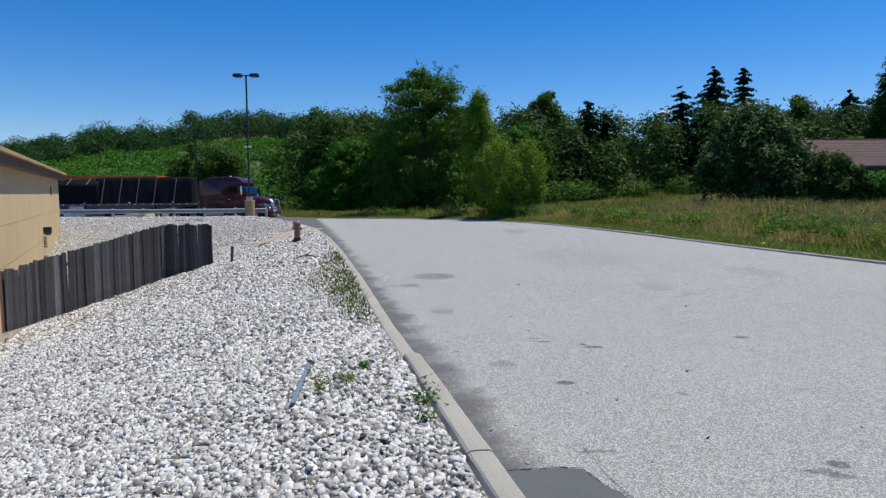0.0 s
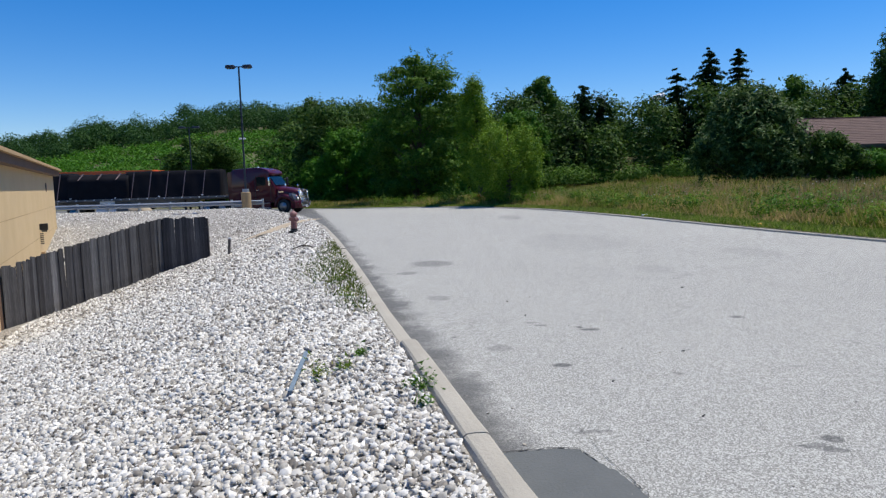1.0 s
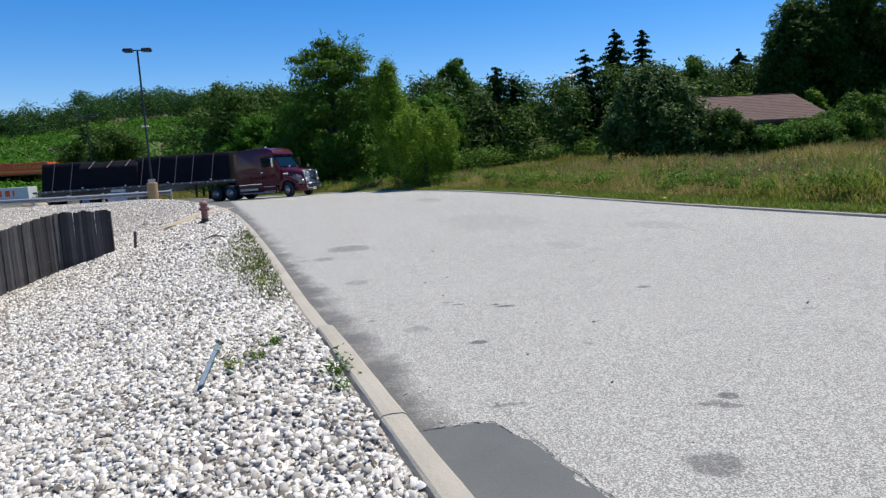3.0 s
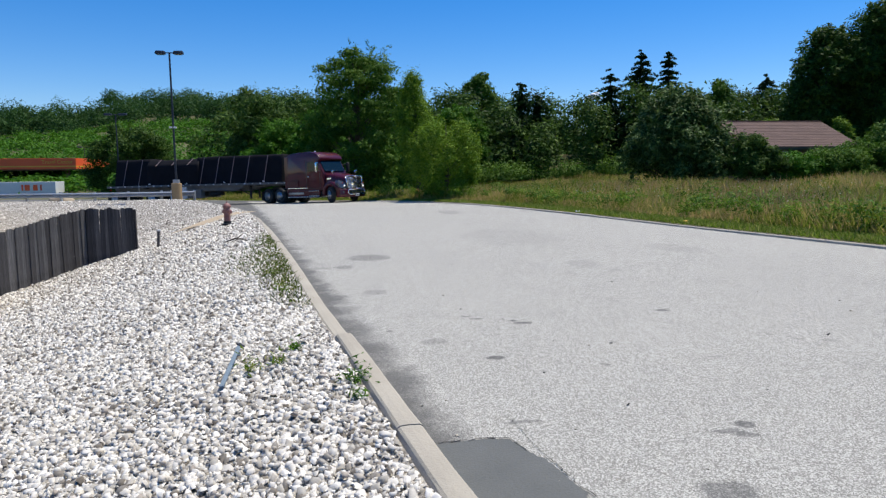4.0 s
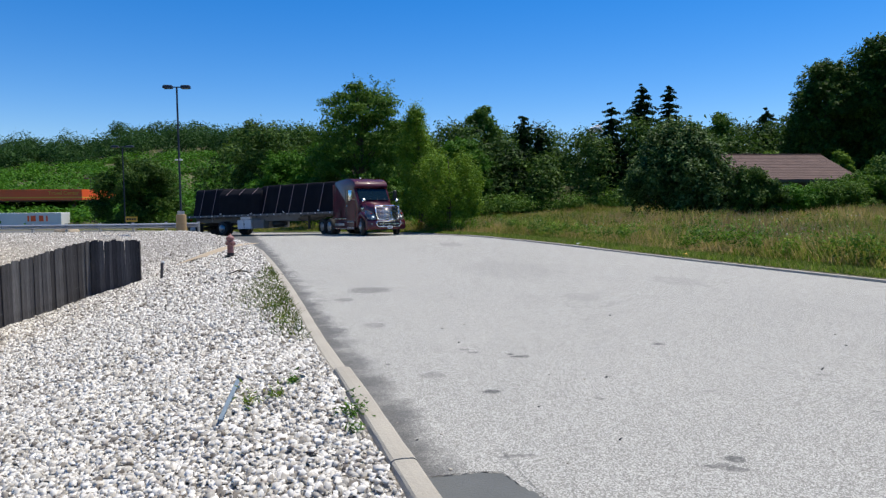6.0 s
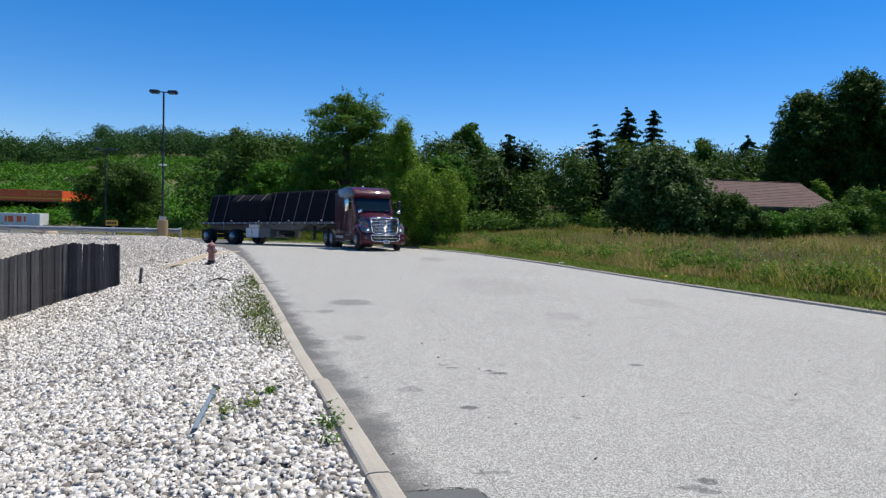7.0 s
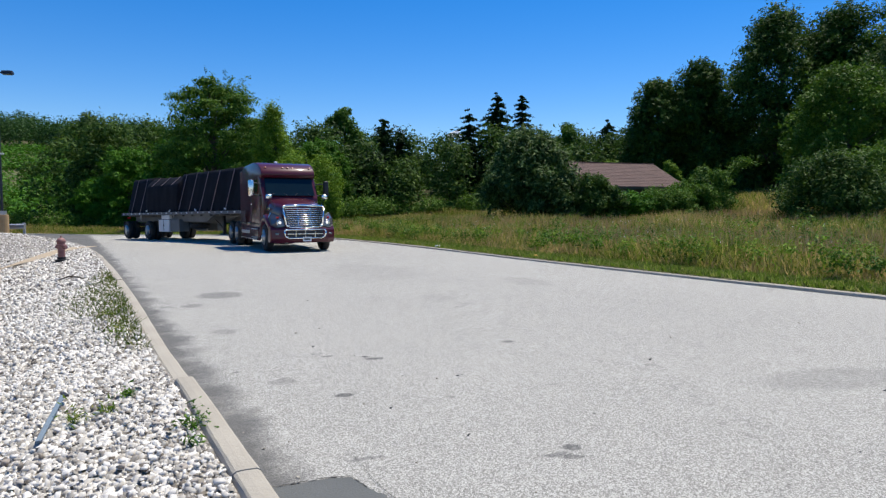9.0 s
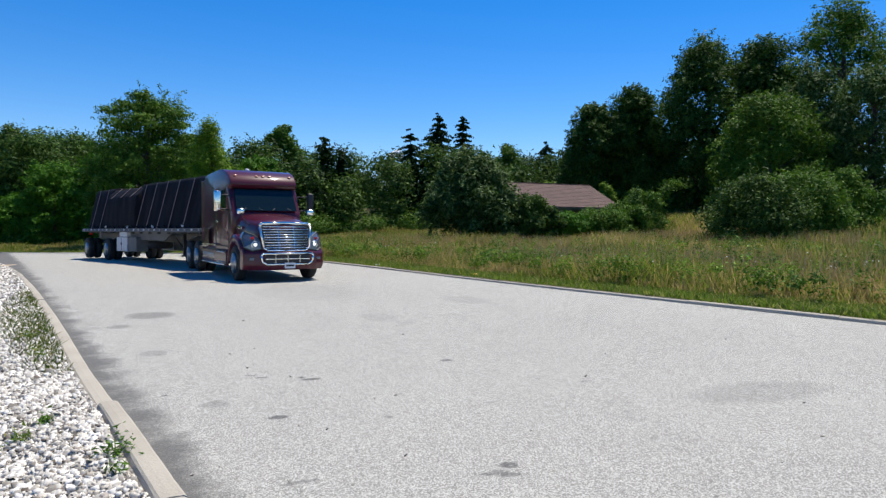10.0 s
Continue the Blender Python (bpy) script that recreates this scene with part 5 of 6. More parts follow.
def building():
    """The tan building behind the fence: one long wall with a trimmed eave."""
    t = thing("tan_building", pose(0, 0, 0), "tan stucco building with brown eave trim behind the fence", "building")
    near, farp = Vector((-9.2, 12.4)), Vector((-20.9, 36.0))
    d = (farp - near).normalized()
    nrm = Vector((-d.y, d.x))
    def plate(u0, u1, z0, z1, out0, out1):
        bm = bmesh.new()
        vs = []
        for z in (z0, z1):
            for u, o in ((u0, out0), (u1, out0), (u1, out1), (u0, out1)):
                p = near + d * u - nrm * o
                vs.append(bm.verts.new((p.x, p.y, z)))
        for f in ((0, 1, 2, 3), (7, 6, 5, 4), (0, 4, 5, 1), (1, 5, 6, 2), (2, 6, 7, 3), (3, 7, 4, 0)):
            bm.faces.new([vs[i] for i in f])
        return bm
    L = (farp - near).length
    wall = part("wall", plate(0, L, -3.2, 2.5, -9, 0.0), TAN_WALL, t)
    part("eave", plate(-0.2, L + 0.25, 2.36, 2.62, -9.2, 0.3), BROWN_TRIM, t, "brown eave board")
    part("gutter", plate(-0.2, L + 0.3, 2.62, 2.72, -9.2, 0.42), TAN_BASE, t, "tan gutter strip")
    roof = bmesh.new()
    rp = []
    for u in (-0.2, L + 0.3):
        for o, z in ((0.42, 2.724), (-4.5, 4.0), (-9.2, 2.724)):
            p = near + d * u - nrm * o
            rp.append(roof.verts.new((p.x, p.y, z)))
    for f in ((0, 3, 4, 1), (1, 4, 5, 2), (0, 1, 2), (3, 5, 4), (0, 2, 5, 3)):
        roof.faces.new([rp[i] for i in f])
    part("roof", roof, SHINGLE, t)
    for z in (-1.4, -0.35, 0.75):
        part("wall_joint", plate(0.0, L, z, z + 0.015, 0, 0.004), TAN_BASE, t)
    u = (Vector((-16.7, 27.5)) - near).dot(d)
    lamp = part("wall_lamp", plate(u - 0.12, u + 0.12, -0.05, 0.22, 0, 0.3), BLACK, t, "dark wall lamp with a coiled pipe")
    part("lamp_glass", plate(u - 0.09, u + 0.09, -0.12, -0.05, 0.06, 0.26), LENS, lamp)
    for k in range(6):
        part("pipe_coil", plate(u - 0.1, u + 0.02, -0.62 + 0.08 * k, -0.58 + 0.08 * k, 0, 0.12), BLACK, lamp)
    part("wall_box", plate(u - 0.35, u + 0.1, -1.5, -0.95, 0, 0.14), TAN_BASE, t)
    u = (Vector((-18.7, 31.6)) - near).dot(d)
    part("wall_sign", plate(u - 0.2, u + 0.2, 1.55, 1.95, 0, 0.03), BROWN_TRIM, t, "small dark wall sign")
    return t


building()


def hydrant(x, y, z, h, body, label):
    t = thing("fire_hydrant", pose(x, y, z, 0, 0, 20), label, "hydrant", "fire hydrants")
    s = h / 0.72
    part("base_flange", lathe([(0.16 * s, -0.05), (0.16 * s, 0.05 * s), (0.11 * s, 0.06 * s), (0.11 * s, 0.12 * s)], 16), BLACK, t, "dark base flange")
    part("barrel", lathe([(0.095 * s, 0.1 * s), (0.095 * s, 0.42 * s), (0.125 * s, 0.44 * s), (0.125 * s, 0.47 * s), (0.1 * s, 0.48 * s), (0.1 * s, 0.54 * s)], 18), body, t, smooth=False)
    part("bonnet", lathe([(0.12 * s, 0.535 * s), (0.125 * s, 0.56 * s), (0.11 * s, 0.61 * s), (0.06 * s, 0.655 * s), (0.03 * s, 0.665 * s)], 18), body, t, smooth=True)
    part("operating_nut", rod((0, 0, 0.66 * s), (0, 0, 0.72 * s), 0.025 * s, 0.02 * s, 5), body, t)
    for a in (0, 90, 180):
        m = Matrix.Rotation(radians(a - 60), 3, "Z")
        p, q, r = m @ Vector((0.08 * s, 0, 0.4 * s)), m @ Vector((0.16 * s, 0, 0.4 * s)), m @ Vector((0.19 * s, 0, 0.4 * s))
        n = part("nozzle", rod(p, q, 0.055 * s, 0.05 * s, 12), body, t)
        part("nozzle_cap", rod(q, r, 0.06 * s, 0.052 * s, 8), body if a != 90 else WHITE_BOX, n)
    return t


hydrant(-4.7, 21.3, bank_at(-4.7, 21.3), 0.74, HYDRANT, "faded red fire hydrant standing in the gravel")
hydrant(2.5, 40.9, float(field_z(2.5, 40.9)), 0.74, HYDRANT_ORANGE, "orange and black fire hydrant in the grass")

stake = thing("marker_stake", pose(-6.4, 19.9, bank_at(-6.4, 19.9), 0, 4, 0), "short grey wooden stake with pale top in the gravel", "stake")
part("stake_post", box((0.07, 0.07, 0.56), (0, 0, 0.22), 0.008), OLD_WOOD, stake)
part("stake_cap", box((0.08, 0.08, 0.05), (0.01, 0, 0.51), 0.008), WHITE_BOX, stake, "pale cap")
strip = thing("flat_strip", pose(-1.12, 5.1, bank_at(-1.12, 5.1) + 0.075, 3, 0, 4), "weathered blue-grey flat strip lying on the gravel", "strip")
part("strip_board", box((0.034, 0.96, 0.014), (0, 0, 0), 0.004), BLUE_STRIP, strip)
part("strip_end", box((0.035, 0.1, 0.016), (0.012, 0.47, 0.006), 0.004, Matrix.Rotation(0.5, 3, "Z")), BLACK, strip)
twig = thing("dead_branch", pose(-3.15, 15.2, bank_at(-3.15, 15.2)), "small dark dead branch lying on the gravel", "branch")
bm = trunk_mesh([(-0.25, 0, 0.03), (-0.05, 0.04, 0.1), (0.12, 0, 0.09), (0.28, -0.03, 0.04)], [0.012, 0.018, 0.016, 0.008], 5)
add_rod(bm, (0.0, 0.02, 0.1), (0.1, 0.12, 0.2), 0.012, 0.005, 5), add_rod(bm, (0.05, 0, 0.1), (-0.1, -0.15, 0.04), 0.012, 0.005, 5)
part("branch_wood", bm, BARK, twig)


def weed(x, y, n, h, material, label):
    t = thing("weed", pose(x, y, bank_at(x, y)), label, "weed", "weeds along the kerb")
    p = np.stack([rng.normal(size=n) * h * 0.45, rng.normal(size=n) * h * 0.45, np.abs(rng.normal(size=n)) * h * 0.5 + 0.03], -1)
    leaves_mesh("weed_leaves", p, 0.012 + 0.016 * rng.random(n), material, t, 0.6, 2.4)
    bm = bmesh.new()
    for k in range(7):
        a = 6.28 * k / 7
        add_rod(bm, (0, 0, 0), (math.cos(a) * h * 0.5, math.sin(a) * h * 0.5, h * (0.4 + 0.5 * rng.random())), 0.004, 0.002, 4)
    part("stems", bm, LEAF_MID, t)
    return t


KERB_WEED = per_piece("kerb_weed_leaf", [(0, (0.05, 0.09, 0.015)), (0.6, (0.12, 0.18, 0.03)), (1, (0.28, 0.25, 0.1))], 0.8, 0.6, 0, True, 0.4, 0.1)
for wx, wy, wn, wh, wl in ((-0.68, 5.48, 60, 0.075, "small green weed growing in the gravel"), (-0.13, 4.5, 90, 0.13, "leafy green weed at the kerb"), (-0.1, 4.15, 40, 0.08, "leafy green weed at the kerb"), (-0.95, 5.0, 60, 0.12, "thin dry weed in the gravel"), (-0.75, 5.1, 50, 0.09, "thin dry weed in the gravel"), (-1.55, 9.9, 60, 0.14, "thin dry weed in the gravel"), (-1.2, 8.4, 60, 0.1, "thin dry weed in the gravel")):
    weed(wx, wy, wn, wh, LEAF_MID if "green" in wl else VERGE, wl)
n = 3200
wy = 7.2 + 10 * rng.beta(2.0, 2.4, n)
wx = left_x(wy) - 0.2 - np.abs(rng.normal(size=n)) * (0.12 + 0.3 * np.exp(-(((wy - 11.5) / 2.6) ** 2)))
blades("kerb_weeds", wx, wy, bank_z(wx, wy), 0.075, 0.009, KERB_WEED, "sparse weeds and grass growing along the kerb", "weeds", 0.7)


def dirt_patch():
    """Bare tan earth around the hydrant, a low uneven skin over the gravel."""
    bm = bmesh.new()
    rows = []
    for i in range(25):
        u = 0.28 + 0.72 * i / 24
        cx, cy = -7.3 + 2.1 * u + 0.12 * math.sin(u * 7), 22.2 + 5.4 * u
        hw = (0.15 + 0.62 * math.sin(math.pi * min(1, u * 0.9 + 0.06))) * (1 + 0.3 * noise.noise(Vector((u * 6, 1, 0))))
        row = []
        for j in range(9):
            v = j / 4 - 1
            x, y = cx + hw * v, cy + 0.15 * v * noise.noise(Vector((u * 9, v * 3, 3)))
            row.append(bm.verts.new((x, y, bank_at(x, y) + 0.035 * (1 - v * v) * math.sin(math.pi * min(1, max(0, u))) + 0.022)))
        rows.append(row)
    for a, b in zip(rows, rows[1:]):
        for j in range(8):
            bm.faces.new((a[j], b[j], b[j + 1], a[j + 1]))
    return tagged(part("bare_earth", bm, DIRT, smooth=True), "bare tan earth around the hydrant", "earth", kind="structure")


dirt_patch()


def street_lamp(x, y, z, height, arm, base, label, turn=0):
    t = thing("street_lamp", pose(x, y, z, 0, 0, turn), label, "lamp", "lot lamps")
    if base:
        b = part("concrete_base", lathe([(0.3, -0.6), (0.3, 0.98), (0.27, 1.0), (0.02, 1.0)], 20), TAN_BASE, t, "tan painted round concrete base")
        part("base_cover", box((0.34, 0.34, 0.22), (0, 0, 1.1), 0.02), GALVANIZED, b)
    part("pole", box((0.115, 0.115, height - 0.2), (0, 0, height / 2), 0.02, None, (0.8, 0.8)), POLE, t)
    part("cross_arm", box((arm * 1.1, 0.06, 0.06), (0, 0, height - 0.12), 0.01), POLE, t)
    for s in (-1, 1):
        hd = part("lamp_head", box((arm * 0.72, 0.36, 0.2), (s * arm * 0.62, 0, height - 0.1), 0.06, Matrix.Rotation(-s * 0.02, 3, "Y"), (0.85, 0.8)), POLE, t, "dark shoebox lamp head")
        part("lamp_lens", box((arm * 0.5, 0.28, 0.03), (s * arm * 0.62, 0, height - 0.215), 0.008), LENS, hd)
    if base:
        for s in (-1, 1):
            part("side_floodlight", box((0.17, 0.14, 0.1), (s * 0.13, -0.1, height * 0.49), 0.03), WHITE_BOX, t, "small white floodlight")
    return t


lz = bank_at(-12.0, 41.5)
street_lamp(-12.1, 41.5, lz, 8.98 - lz, 0.84, True, "tall dark twin-headed lot lamp on a tan concrete base")
street_lamp(-26.0, 70, -1.3, 9.2, 1.15, False, "tall twin-headed lot lamp farther off")
street_lamp(-50.1, 120, -1.5, 8.3, 1.15, False, "distant twin-headed lot lamp")


def guardrail():
    t = thing("guardrail", pose(0, 0, 0), "galvanized steel guardrail along the edge of the truck lot", "guardrail")
    xs = [-11.3 - 1.98 * k for k in range(20)]
    for x in xs:
        z = bank_at(x, 42.3)
        part("post", box((0.12, 0.16, 1.2), (x, 42.36, z - 0.06), 0.01), GALVANIZED, t)
        part("block", box((0.1, 0.14, 0.3), (x, 42.24, z + 0.34), 0.01), GALVANIZED, t)
    prof = [(0.0, 0.19), (-0.07, 0.24), (-0.07, 0.28), (0.0, 0.335), (-0.07, 0.39), (-0.07, 0.43), (0.0, 0.48)]
    for a, b in zip(xs[::2], xs[2::2] + [xs[-1]]):
        if a == b:
            continue
        bm = bmesh.new()
        rows = []
        for x in (a + 0.05, b):
            z = bank_at(x, 42.3)
            rows.append([bm.verts.new((x, 42.16 + o, z + h)) for o, h in prof] + [bm.verts.new((x, 42.175 + o, z + h)) for o, h in prof[::-1]])
        n = len(rows[0])
        for j in range(n):
            bm.faces.new((rows[0][j], rows[0][(j + 1) % n], rows[1][(j + 1) % n], rows[1][j]))
        bm.faces.new(rows[0][::-1]), bm.faces.new(rows[1])
        part("rail_beam", bm, GALVANIZED, t)
    return t


guardrail()

# ---- the fuel stop beyond the lot ----
gz = float(road_z(-50, 75))
canopy = thing("fuel_canopy", pose(0, 0, 0), "red fuel station canopy with yellow stripe and lettering", "canopy")
fascia = part("fascia", box((42, 16, 1.62), (-66.2, 113, 3.62), 0.03), RED_FASCIA, canopy)
part("stripe", box((42.02, 16.04, 0.16), (-66.2, 113, 3.2), 0.0), YELLOW, fascia, "yellow stripe")
part("soffit", box((41.6, 15.6, 0.2), (-66.2, 113, 2.73), 0.0), BROWN_TRIM, canopy)
for cx in (-47.5, -58.6, -69.8, -81):
    for cy in (107.5, 118):
        part("column", box((0.5, 0.5, 4.6), (cx, cy, 0.3), 0.03), BROWN_TRIM, canopy)
txt = bpy.data.curves.new("lettering", "FONT")
txt.body, txt.size, txt.extrude, txt.align_x = "Travel Center", 0.78, 0.01, "RIGHT"
word_temp = new("lettering_curve", txt)
word_me = bpy.data.meshes.new_from_object(word_temp)
bpy.data.objects.remove(word_temp)
word_me.materials.clear()
word_me.materials.append(YELLOW)
word = new("lettering", word_me)
word.parent = canopy
word.matrix_world = pose(-45.6, 104.95, 3.62, 90)
tagged(word, "yellow lettering")

semi = thing("parked_trailer", pose(0, 0, 0), "white box trailer with red markings parked beyond the guardrail", "trailer")
part("trailer_box", box((15, 2.5, 2.3), (-49.3, 92, -0.15), 0.04), WHITE_WALL, semi)
for k, (bx, bw) in enumerate(((-45.9, 0.35), (-45.3, 0.9), (-44.3, 0.8), (-43.6, 0.3))):
    part("marking_bar", box((bw * 0.7, 0.02, 0.75), (bx, 90.74, 0.25)), RED_FASCIA, semi)
part("skirt", box((14, 2.2, 0.4), (-49.3, 92, -1.35), 0.03), BLACK, semi)
store = thing("station_store", pose(0, 0, 0), "low white station building behind the canopy", "building")
part("wall", box((44, 10, 5.2), (-72, 131, 1.0), 0.05), WHITE_WALL, store)
part("roof", box((45, 11, 0.3), (-72, 131, 3.7), 0.05), GREY_STEEL, store)
sign = thing("lot_sign", pose(-21.75, 60, float(road_z(-21.75, 60))), "low yellow sign board with dark writing in the lot", "sign")
part("sign_board", box((1.0, 0.05, 0.46), (0, 0, 1.2), 0.012), YELLOW, sign)
for k in range(4):
    part("writing_bar", box((0.16, 0.012, 0.17), (-0.32 + 0.21 * k, -0.03, 1.2)), BLACK, sign)
for sx_ in (-0.42, 0.42):
    part("sign_leg", box((0.05, 0.05, 1.0), (sx_, 0.01, 0.48), 0.006), POLE, sign)
mound = bmesh.new()
bmesh.ops.create_icosphere(mound, subdivisions=3, radius=1)
for v in mound.verts:
    v.co *= 1 + 0.22 * noise.noise(v.co * 2.2)
    v.co = Vector((v.co.x * 0.75, v.co.y * 0.55, v.co.z * 0.5))
ob = tagged(part("clay_boulder", mound, DIRT, smooth=True), "tan clay boulder at the lot's edge", "boulder")
ob.location = (-20.0, 44.0, float(bank_z(-20.0, 44.0)) + 0.45)


# ---- the house in the meadow ----
def house():
    t = thing("house", pose(0, 0, 0), "low brown-roofed house overgrown by shrubs", "house")
    g = float(field_z(28, 44))
    x0, x1, y0, y1, ze, zr = 23.55, 31.3, 40.0, 48.5, 3.08, 5.0
    yr = 44.25
    slope = math.atan2(zr - ze, yr - y0)
    gable = extrude([(y0 + 0.45, g), (y0 + 0.45, ze), (yr, zr - 0.12), (y1 - 0.45, ze), (y1 - 0.45, g)], x1 - x0 - 0.5)
    bmesh.ops.rotate(gable, verts=gable.verts, cent=(0, 0, 0), matrix=Matrix.Rotation(radians(90), 3, "Z"))
    bmesh.ops.translate(gable, verts=gable.verts, vec=((x0 + x1) / 2, 0, 0))
    part("wall", gable, BRICK, t)
    bm = bmesh.new()
    top = [(y0, ze), (yr, zr), (y1, ze), (y1, ze - 0.12), (yr, zr - 0.12), (y0, ze - 0.12)]
    ends = [[bm.verts.new((x, y, z)) for y, z in top] for x in (x0, x1)]
    for j in range(6):
        bm.faces.new((ends[0][j], ends[0][(j + 1) % 6], ends[1][(j + 1) % 6], ends[1][j]))
    for e in ends:
        bm.faces.new((e[0], e[1], e[4], e[5])), bm.faces.new((e[1], e[2], e[3], e[4]))
    roof = part("roof", bm, SHINGLE, t, "faded brown shingle roof")
    for k in range(16):
        u = (k + 0.5) / 16
        mid = Vector(((x0 + x1) / 2, y0 + (yr - y0) * u, ze + (zr - ze) * u + 0.008))
        part("shingle_course", box((x1 - x0 - 0.02, 0.26, 0.014), mid, 0.0, Matrix.Rotation(slope - 0.03, 3, "X")), SHINGLE, roof)
    part("ridge_cap", box((x1 - x0 + 0.04, 0.26, 0.05), ((x0 + x1) / 2, yr, zr + 0.01), 0.02), SHINGLE, roof)
    part("fascia_board", box((x1 - x0, 0.04, 0.18), ((x0 + x1) / 2, y0 - 0.025, ze - 0.1), 0.006), BROWN_TRIM, t)
    for x in (x0 - 0.02, x1 + 0.02):
        part("barge_board", rod((x, y0, ze - 0.1), (x, yr, zr - 0.1), 0.08, None, 4), BROWN_TRIM, t)
    for wx_ in (25.8, 29.6):
        w = part("window_frame", box((1.3, 0.06, 1.1), (wx_, 40.44, g + 1.5), 0.01), WHITE_BOX, t)
        part("pane", box((1.15, 0.02, 0.95), (wx_, 40.4, g + 1.5), 0.004), GLASS, w)
    return t


house()

cloud = bmesh.new()
for cx, cy, r in ((0, 0, 11), (12, 4, 13), (-11, -5, 8), (20, 12, 9), (26, -4, 9)):
    vs = bmesh.ops.create_icosphere(cloud, subdivisions=3, radius=r, matrix=Matrix.Translation((cx, 0, cy)))["verts"]
    for v in vs:
        v.co += v.co.normalized() * noise.noise(v.co * 0.12) * 4
CLOUD = plain("cloud_white", (0.9, 0.9, 0.92), 1.0)
ob = tagged(part("cloud", cloud, CLOUD, smooth=True), "small white cloud over the treetops", "cloud", kind="structure")
ob.location = (492, 1500, 172)
ob.scale = (0.7, 0.7, 0.6)

# ---- on the road ----
patch_line = [(0.3, 3.65), (0.37, 3.66), (0.54, 3.68), (0.68, 3.7), (0.8, 3.68), (0.87, 3.49), (0.95, 3.37), (1.01, 3.12), (1.05, 2.98), (1.03, 2.89), (1.11, 2.76), (1.2, 2.5), (1.5, 1.6), (1.9, 0.3), (2.0, -1.5), (1.35, -1.5), (1.02, 0), (0.73, 1.5)]
bm = bmesh.new()
ring = patch_line + patch_line[:1]
line = np.array([np.array(a) + (np.array(b) - np.array(a)) * k / 8 for a, b in zip(ring, ring[1:]) for k in range(8)])
bm.faces.new([bm.verts.new((x + 0.016 * noise.noise(Vector((x * 31, y * 31, 0))), y + 0.016 * noise.noise(Vector((x * 27, y * 27, 5))), 0.005)) for x, y in line])
tagged(part("road_patch", bm, PATCH), "smooth dark asphalt patch beside the kerb", "patch", kind="structure")
bm = bmesh.new()
seam = [(0.86, 4.15), (0.88, 3.9), (0.94, 3.51), (1.0, 3.22), (1.06, 2.98), (1.12, 2.76), (1.22, 2.5), (1.52, 1.6)]
line = [Vector((*a, 0.008)).lerp(Vector((*b, 0.008)), k / 9) for a, b in zip(seam, seam[1:]) for k in range(9)]
rows = []
for k, p in enumerate(line):
    x = p.x + 0.02 * noise.noise(Vector((p.y * 9, 0, 3))) + 0.012 * noise.noise(Vector((p.y * 40, 0, 8)))
    w = (0.0015 + 0.007 * abs(noise.noise(Vector((p.y * 13, 4, 0))))) * min(1, k / 26 + 0.1)
    rows.append((bm.verts.new((x - w, p.y, 0.008)), bm.verts.new((x + w, p.y, 0.008))))
for (a, b), (c, d) in zip(rows, rows[1:]):
    bm.faces.new((a, c, d, b))
CRACK = surface("crack_shade", (0.03, 0.03, 0.03), (0.07, 0.066, 0.06), 20, 0.95, 0.3, 60)
lip = patch_line[:6]
line = [Vector((*a, 0.009)).lerp(Vector((*b, 0.009)), k / 14) for a, b in zip(lip, lip[1:]) for k in range(14)]
rows = []
for k, p in enumerate(line):
    y = p.y + 0.014 * noise.noise(Vector((p.x * 22, 1, 3))) + 0.01 * noise.noise(Vector((p.x * 60, 0, 8)))
    w = 0.003 + 0.011 * abs(noise.noise(Vector((p.x * 25, 4, p.y * 9))))
    rows.append((bm.verts.new((p.x, y - w, 0.009)), bm.verts.new((p.x, y + w, 0.009))))
for (a, b), (c, d) in zip(rows, rows[1:]):
    bm.faces.new((a, c, d, b))
tagged(part("road_crack", bm, CRACK), "dark ragged crack running along the asphalt patch", "crack", kind="structure")


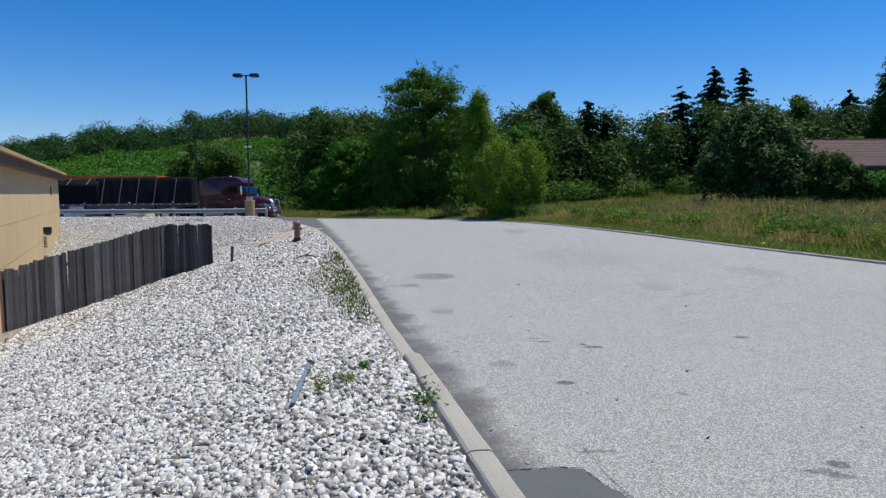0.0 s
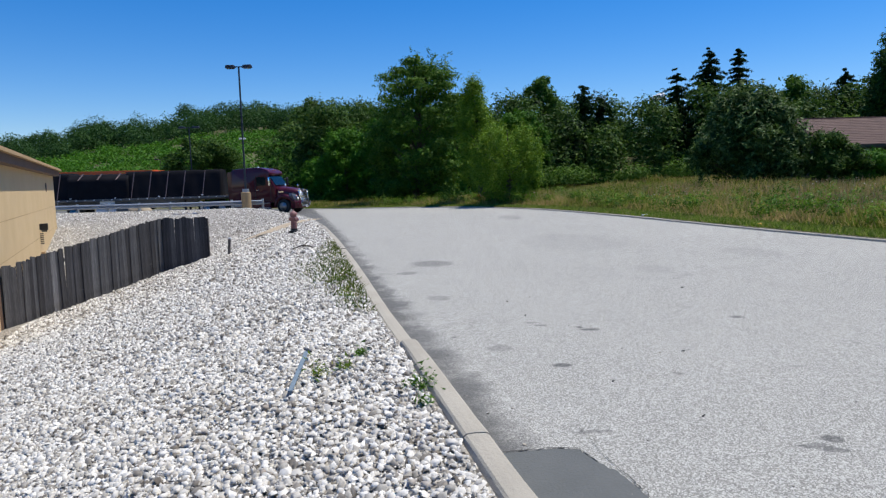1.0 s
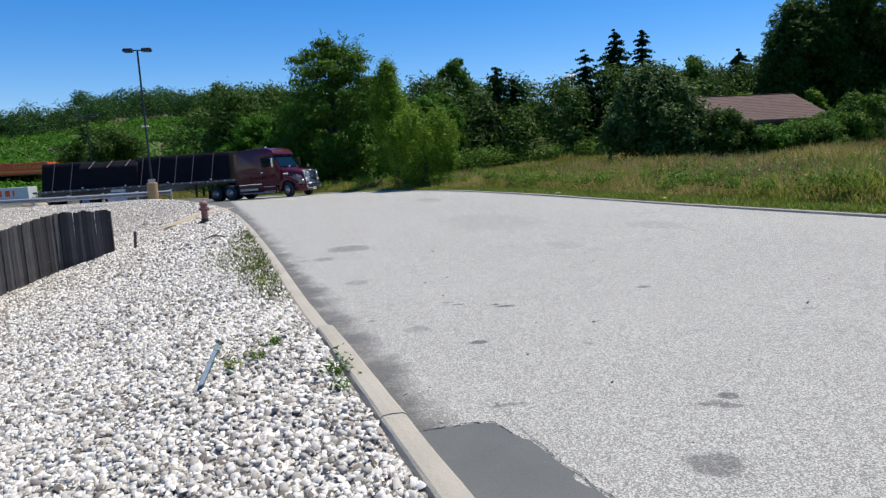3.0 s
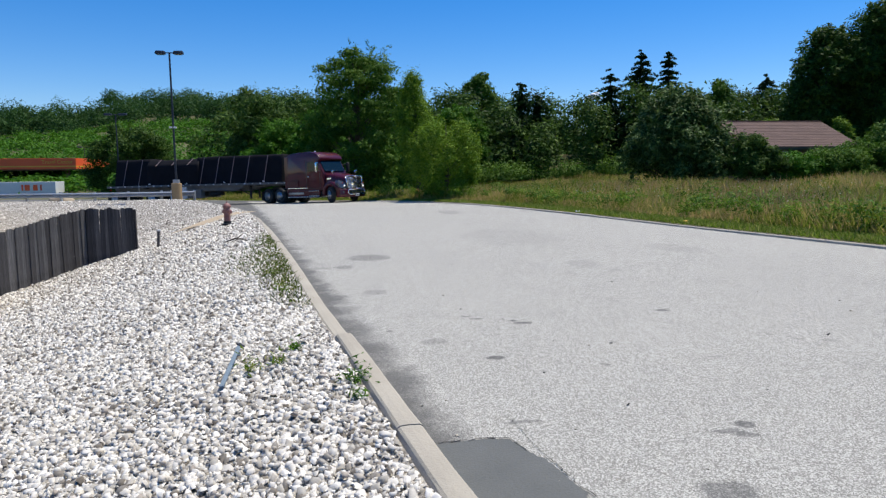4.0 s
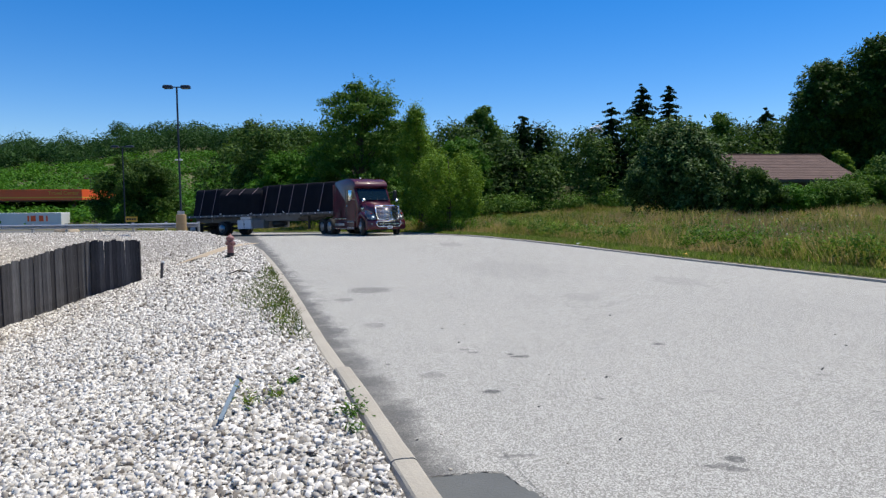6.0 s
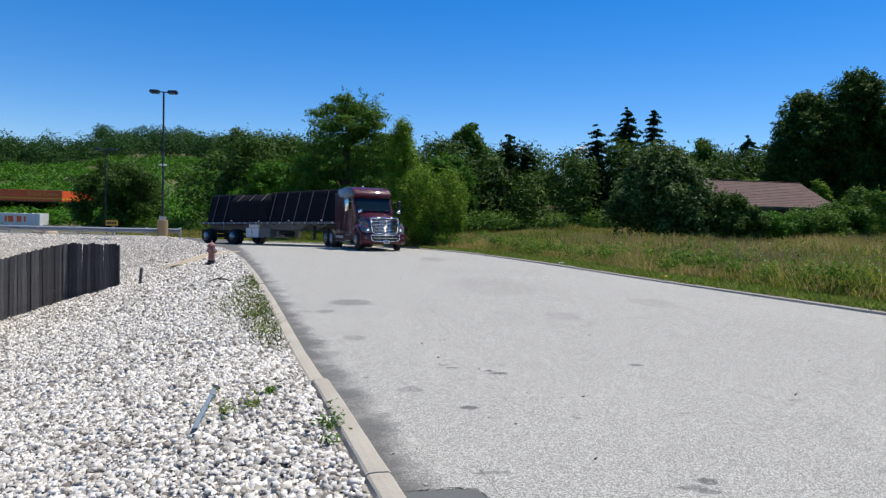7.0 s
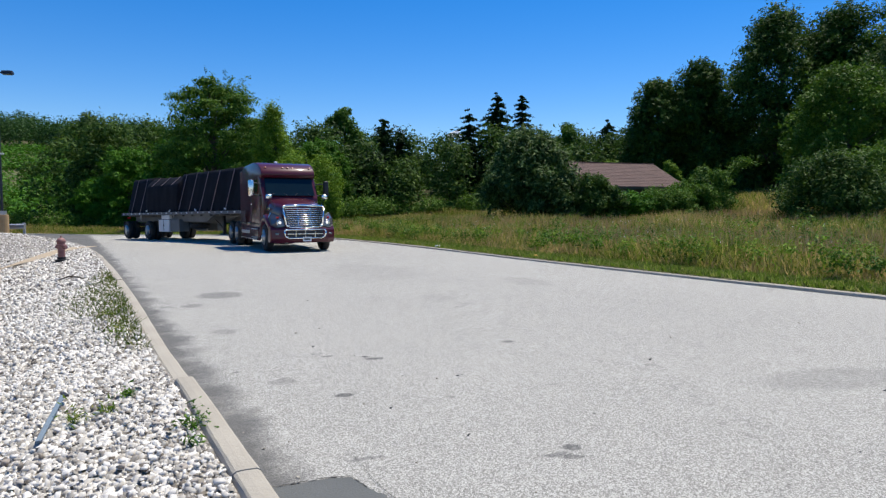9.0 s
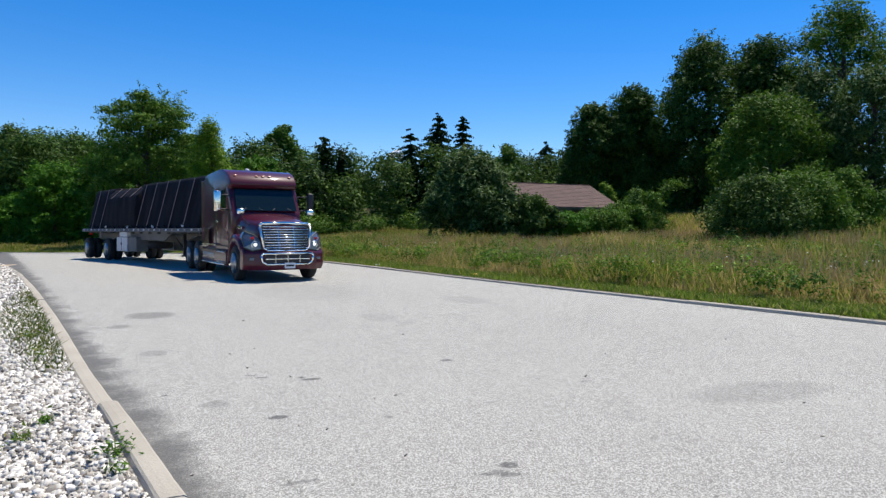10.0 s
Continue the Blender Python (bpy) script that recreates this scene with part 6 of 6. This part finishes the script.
# ---- loose stones ----
def stones_mesh(name, x, y, z, size, material, flat=0.55, seed=3, coarse=False):
    """Crushed stones: squashed, chipped twenty-sided lumps."""
    r = np.random.default_rng(seed)
    g = (1 + 5**0.5) / 2
    base = np.array([(-1, g, 0), (1, g, 0), (-1, -g, 0), (1, -g, 0), (0, -1, g), (0, 1, g), (0, -1, -g), (0, 1, -g), (g, 0, -1), (g, 0, 1), (-g, 0, -1), (-g, 0, 1)]) / math.hypot(1, g)
    tri = np.array([(0, 11, 5), (0, 5, 1), (0, 1, 7), (0, 7, 10), (0, 10, 11), (1, 5, 9), (5, 11, 4), (11, 10, 2), (10, 7, 6), (7, 1, 8), (3, 9, 4), (3, 4, 2), (3, 2, 6), (3, 6, 8), (3, 8, 9), (4, 9, 5), (2, 4, 11), (6, 2, 10), (8, 6, 7), (9, 8, 1)])
    if coarse:
        # broken slabs: eight corners, two triangles a side
        base = np.array([(i, j, k) for k in (-1, 1) for j in (-1, 1) for i in (-1, 1)], float) * 0.72
        base[4:, :2] *= 0.7
        tri = np.array([(4, 5, 7), (4, 7, 6), (0, 1, 5), (0, 5, 4), (1, 3, 7), (1, 7, 5), (3, 2, 6), (3, 6, 7), (2, 0, 4), (2, 4, 6)])
    n, corners = len(x), len(base)
    v = base[None] * (1 + 0.3 * r.normal(size=(n, corners, 1)).clip(-1.5, 1.5)) + 0.13 * r.normal(size=(n, corners, 3)).clip(-1.5, 1.5)
    v = v * np.stack([0.75 + 0.6 * r.random(n), 0.6 + 0.3 * r.random(n), flat * (0.6 + 0.6 * r.random(n))], -1)[:, None]
    a, b = r.random(n) * 6.283, r.normal(size=n) * 0.38
    cb, sb = np.cos(b)[:, None], np.sin(b)[:, None]
    v = np.stack([v[..., 0] * cb + v[..., 2] * sb, v[..., 1], v[..., 2] * cb - v[..., 0] * sb], -1)
    ca, sa = np.cos(a)[:, None], np.sin(a)[:, None]
    v = np.stack([v[..., 0] * ca - v[..., 1] * sa, v[..., 0] * sa + v[..., 1] * ca, v[..., 2]], -1)
    v = v * np.asarray(size)[:, None, None] + np.stack([x, y, z], -1)[:, None]
    f = (tri[None] + np.arange(n)[:, None, None] * corners).reshape(-1, 3)
    return sheet(name, v.reshape(-1, 3), f, material, None, smooth=False)


def scatter(count, y0, y1, reach, power):
    y = y0 + (y1 - y0) * rng.random(count) ** power
    x = left_x(y) - 0.2 - reach * rng.random(count)
    u = (y - 22.2) / 5.4
    bare = (rng.random(count) > 0.3) & (u > 0.28) & (u < 1) & (np.abs(x + 7.3 - 2.1 * u) < 0.85 * np.sin(np.pi * np.clip(u * 0.9 + 0.06, 0, 1)) * (0.6 + 0.6 * rng.random(count)))
    return x[~bare], y[~bare]


sx, sy = scatter(58000, 1.5, 7.0, 5.5, 1.1)
ss = 0.0095 + 0.025 * rng.random(len(sx)) ** 2.2
tagged(stones_mesh("loose_gravel", sx, sy, bank_z(sx, sy) + ss * 0.25 + 0.018 * rng.random(len(sx)), ss, STONE, 0.55, 3, True), "loose whitish crushed limestone lying along the kerb", "gravel", kind="stuff")
bx_, by_ = scatter(6500, -2.5, 1.6, 5.5, 1.0)
bs_ = 0.016 + 0.026 * rng.random(len(bx_)) ** 1.6
tagged(stones_mesh("loose_gravel", bx_, by_, bank_z(bx_, by_) + bs_ * 0.25, bs_, STONE, 0.55, 8, True), "loose whitish crushed limestone along the kerb", "gravel", kind="stuff")
sx, sy = scatter(26000, 6.5, 13, 8.0, 1.1)
far_x, far_y = scatter(13000, 12.5, 28, 8.0, 1.2)
back_x, back_y = scatter(11000, 26, 42, 20.0, 1.0)
far_x, far_y = np.r_[far_x, back_x], np.r_[far_y, back_y]
ax, ay = np.r_[sx, far_x], np.r_[sy, far_y]
az = np.r_[0.014 + 0.024 * rng.random(len(sx)) ** 1.5, 0.022 + 0.03 * rng.random(len(far_x))]
tagged(stones_mesh("loose_gravel", ax, ay, bank_z(ax, ay) + az * 0.25 + 0.012 * rng.random(len(ax)), az, STONE, 0.6, 5, True), "loose whitish crushed limestone covering the bank", "gravel", kind="stuff")
pieces = []
for k in range(14):
    o = stones_mesh("stone", np.zeros(1), np.zeros(1), np.zeros(1), np.array([0.027]), STONE, 0.6, 40 + k)
    pieces.append(o.data)
    bpy.data.objects.remove(o)
STONE_SOLO = per_piece("limestone_piece", [(0, (0.36, 0.31, 0.26)), (0.4, (0.62, 0.58, 0.52)), (1, (0.84, 0.8, 0.74))], 0.95, 30, 0.4, False)
for me in pieces:
    me.materials.clear()
    me.materials.append(STONE_SOLO)
for k in range(300):
    y = 3.0 + 2.4 * frng.random()
    x = float(left_x(y)) - 0.25 - 1.9 * frng.random()
    o = new("stone", pieces[k % 14])
    o.parent = bank
    s = 0.75 + 0.5 * frng.random()
    o.matrix_world = Matrix.Translation((x, y, bank_at(x, y) + 0.03)) @ Matrix.Rotation(frng.random() * 6.28, 4, "Z") @ Matrix.Diagonal((s, s, s, 1))
n = 150
px_, py_ = rng.random(n), 3 + 24 * rng.random(n) ** 1.4
px_ = left_x(py_) + 0.05 + 9 * px_**1.8
ps_ = 0.006 + 0.016 * rng.random(n) ** 3
tagged(stones_mesh("road_grit", px_, py_, road_z(px_, py_) + ps_ * 0.2, ps_, CONCRETE, 0.5, 9), "scattered small stones and crumbs on the asphalt", "grit", kind="stuff")
n = 36
px_, py_ = rng.random(n), 4 + 16 * rng.random(n) ** 1.3
px_ = left_x(py_) + 0.4 + 6 * px_
ps_ = 0.008 + 0.014 * rng.random(n) ** 2
tagged(stones_mesh("road_debris", px_, py_, road_z(px_, py_) + 0.004, ps_, BLACK, 0.3, 12), "small dark bits lying on the road", "debris", kind="stuff")
ob = tagged(part("yellow_cup", lathe([(0.03, 0), (0.045, 0.11), (0.04, 0.115)], 10, "X"), YELLOW, smooth=True), "crushed yellow cup lying at the kerb", "litter")
ob.location = (8.85, 18.2, float(field_z(8.85, 18.2)) + 0.06)
ob = tagged(part("paper_scrap", box((0.22, 0.16, 0.05), (0, 0, 0), 0.02), WHITE_BOX), "crumpled pale paper scrap at the kerb", "litter")
ob.location = (7.6, 24.2, float(field_z(7.6, 24.2)) + 0.04)


motions()
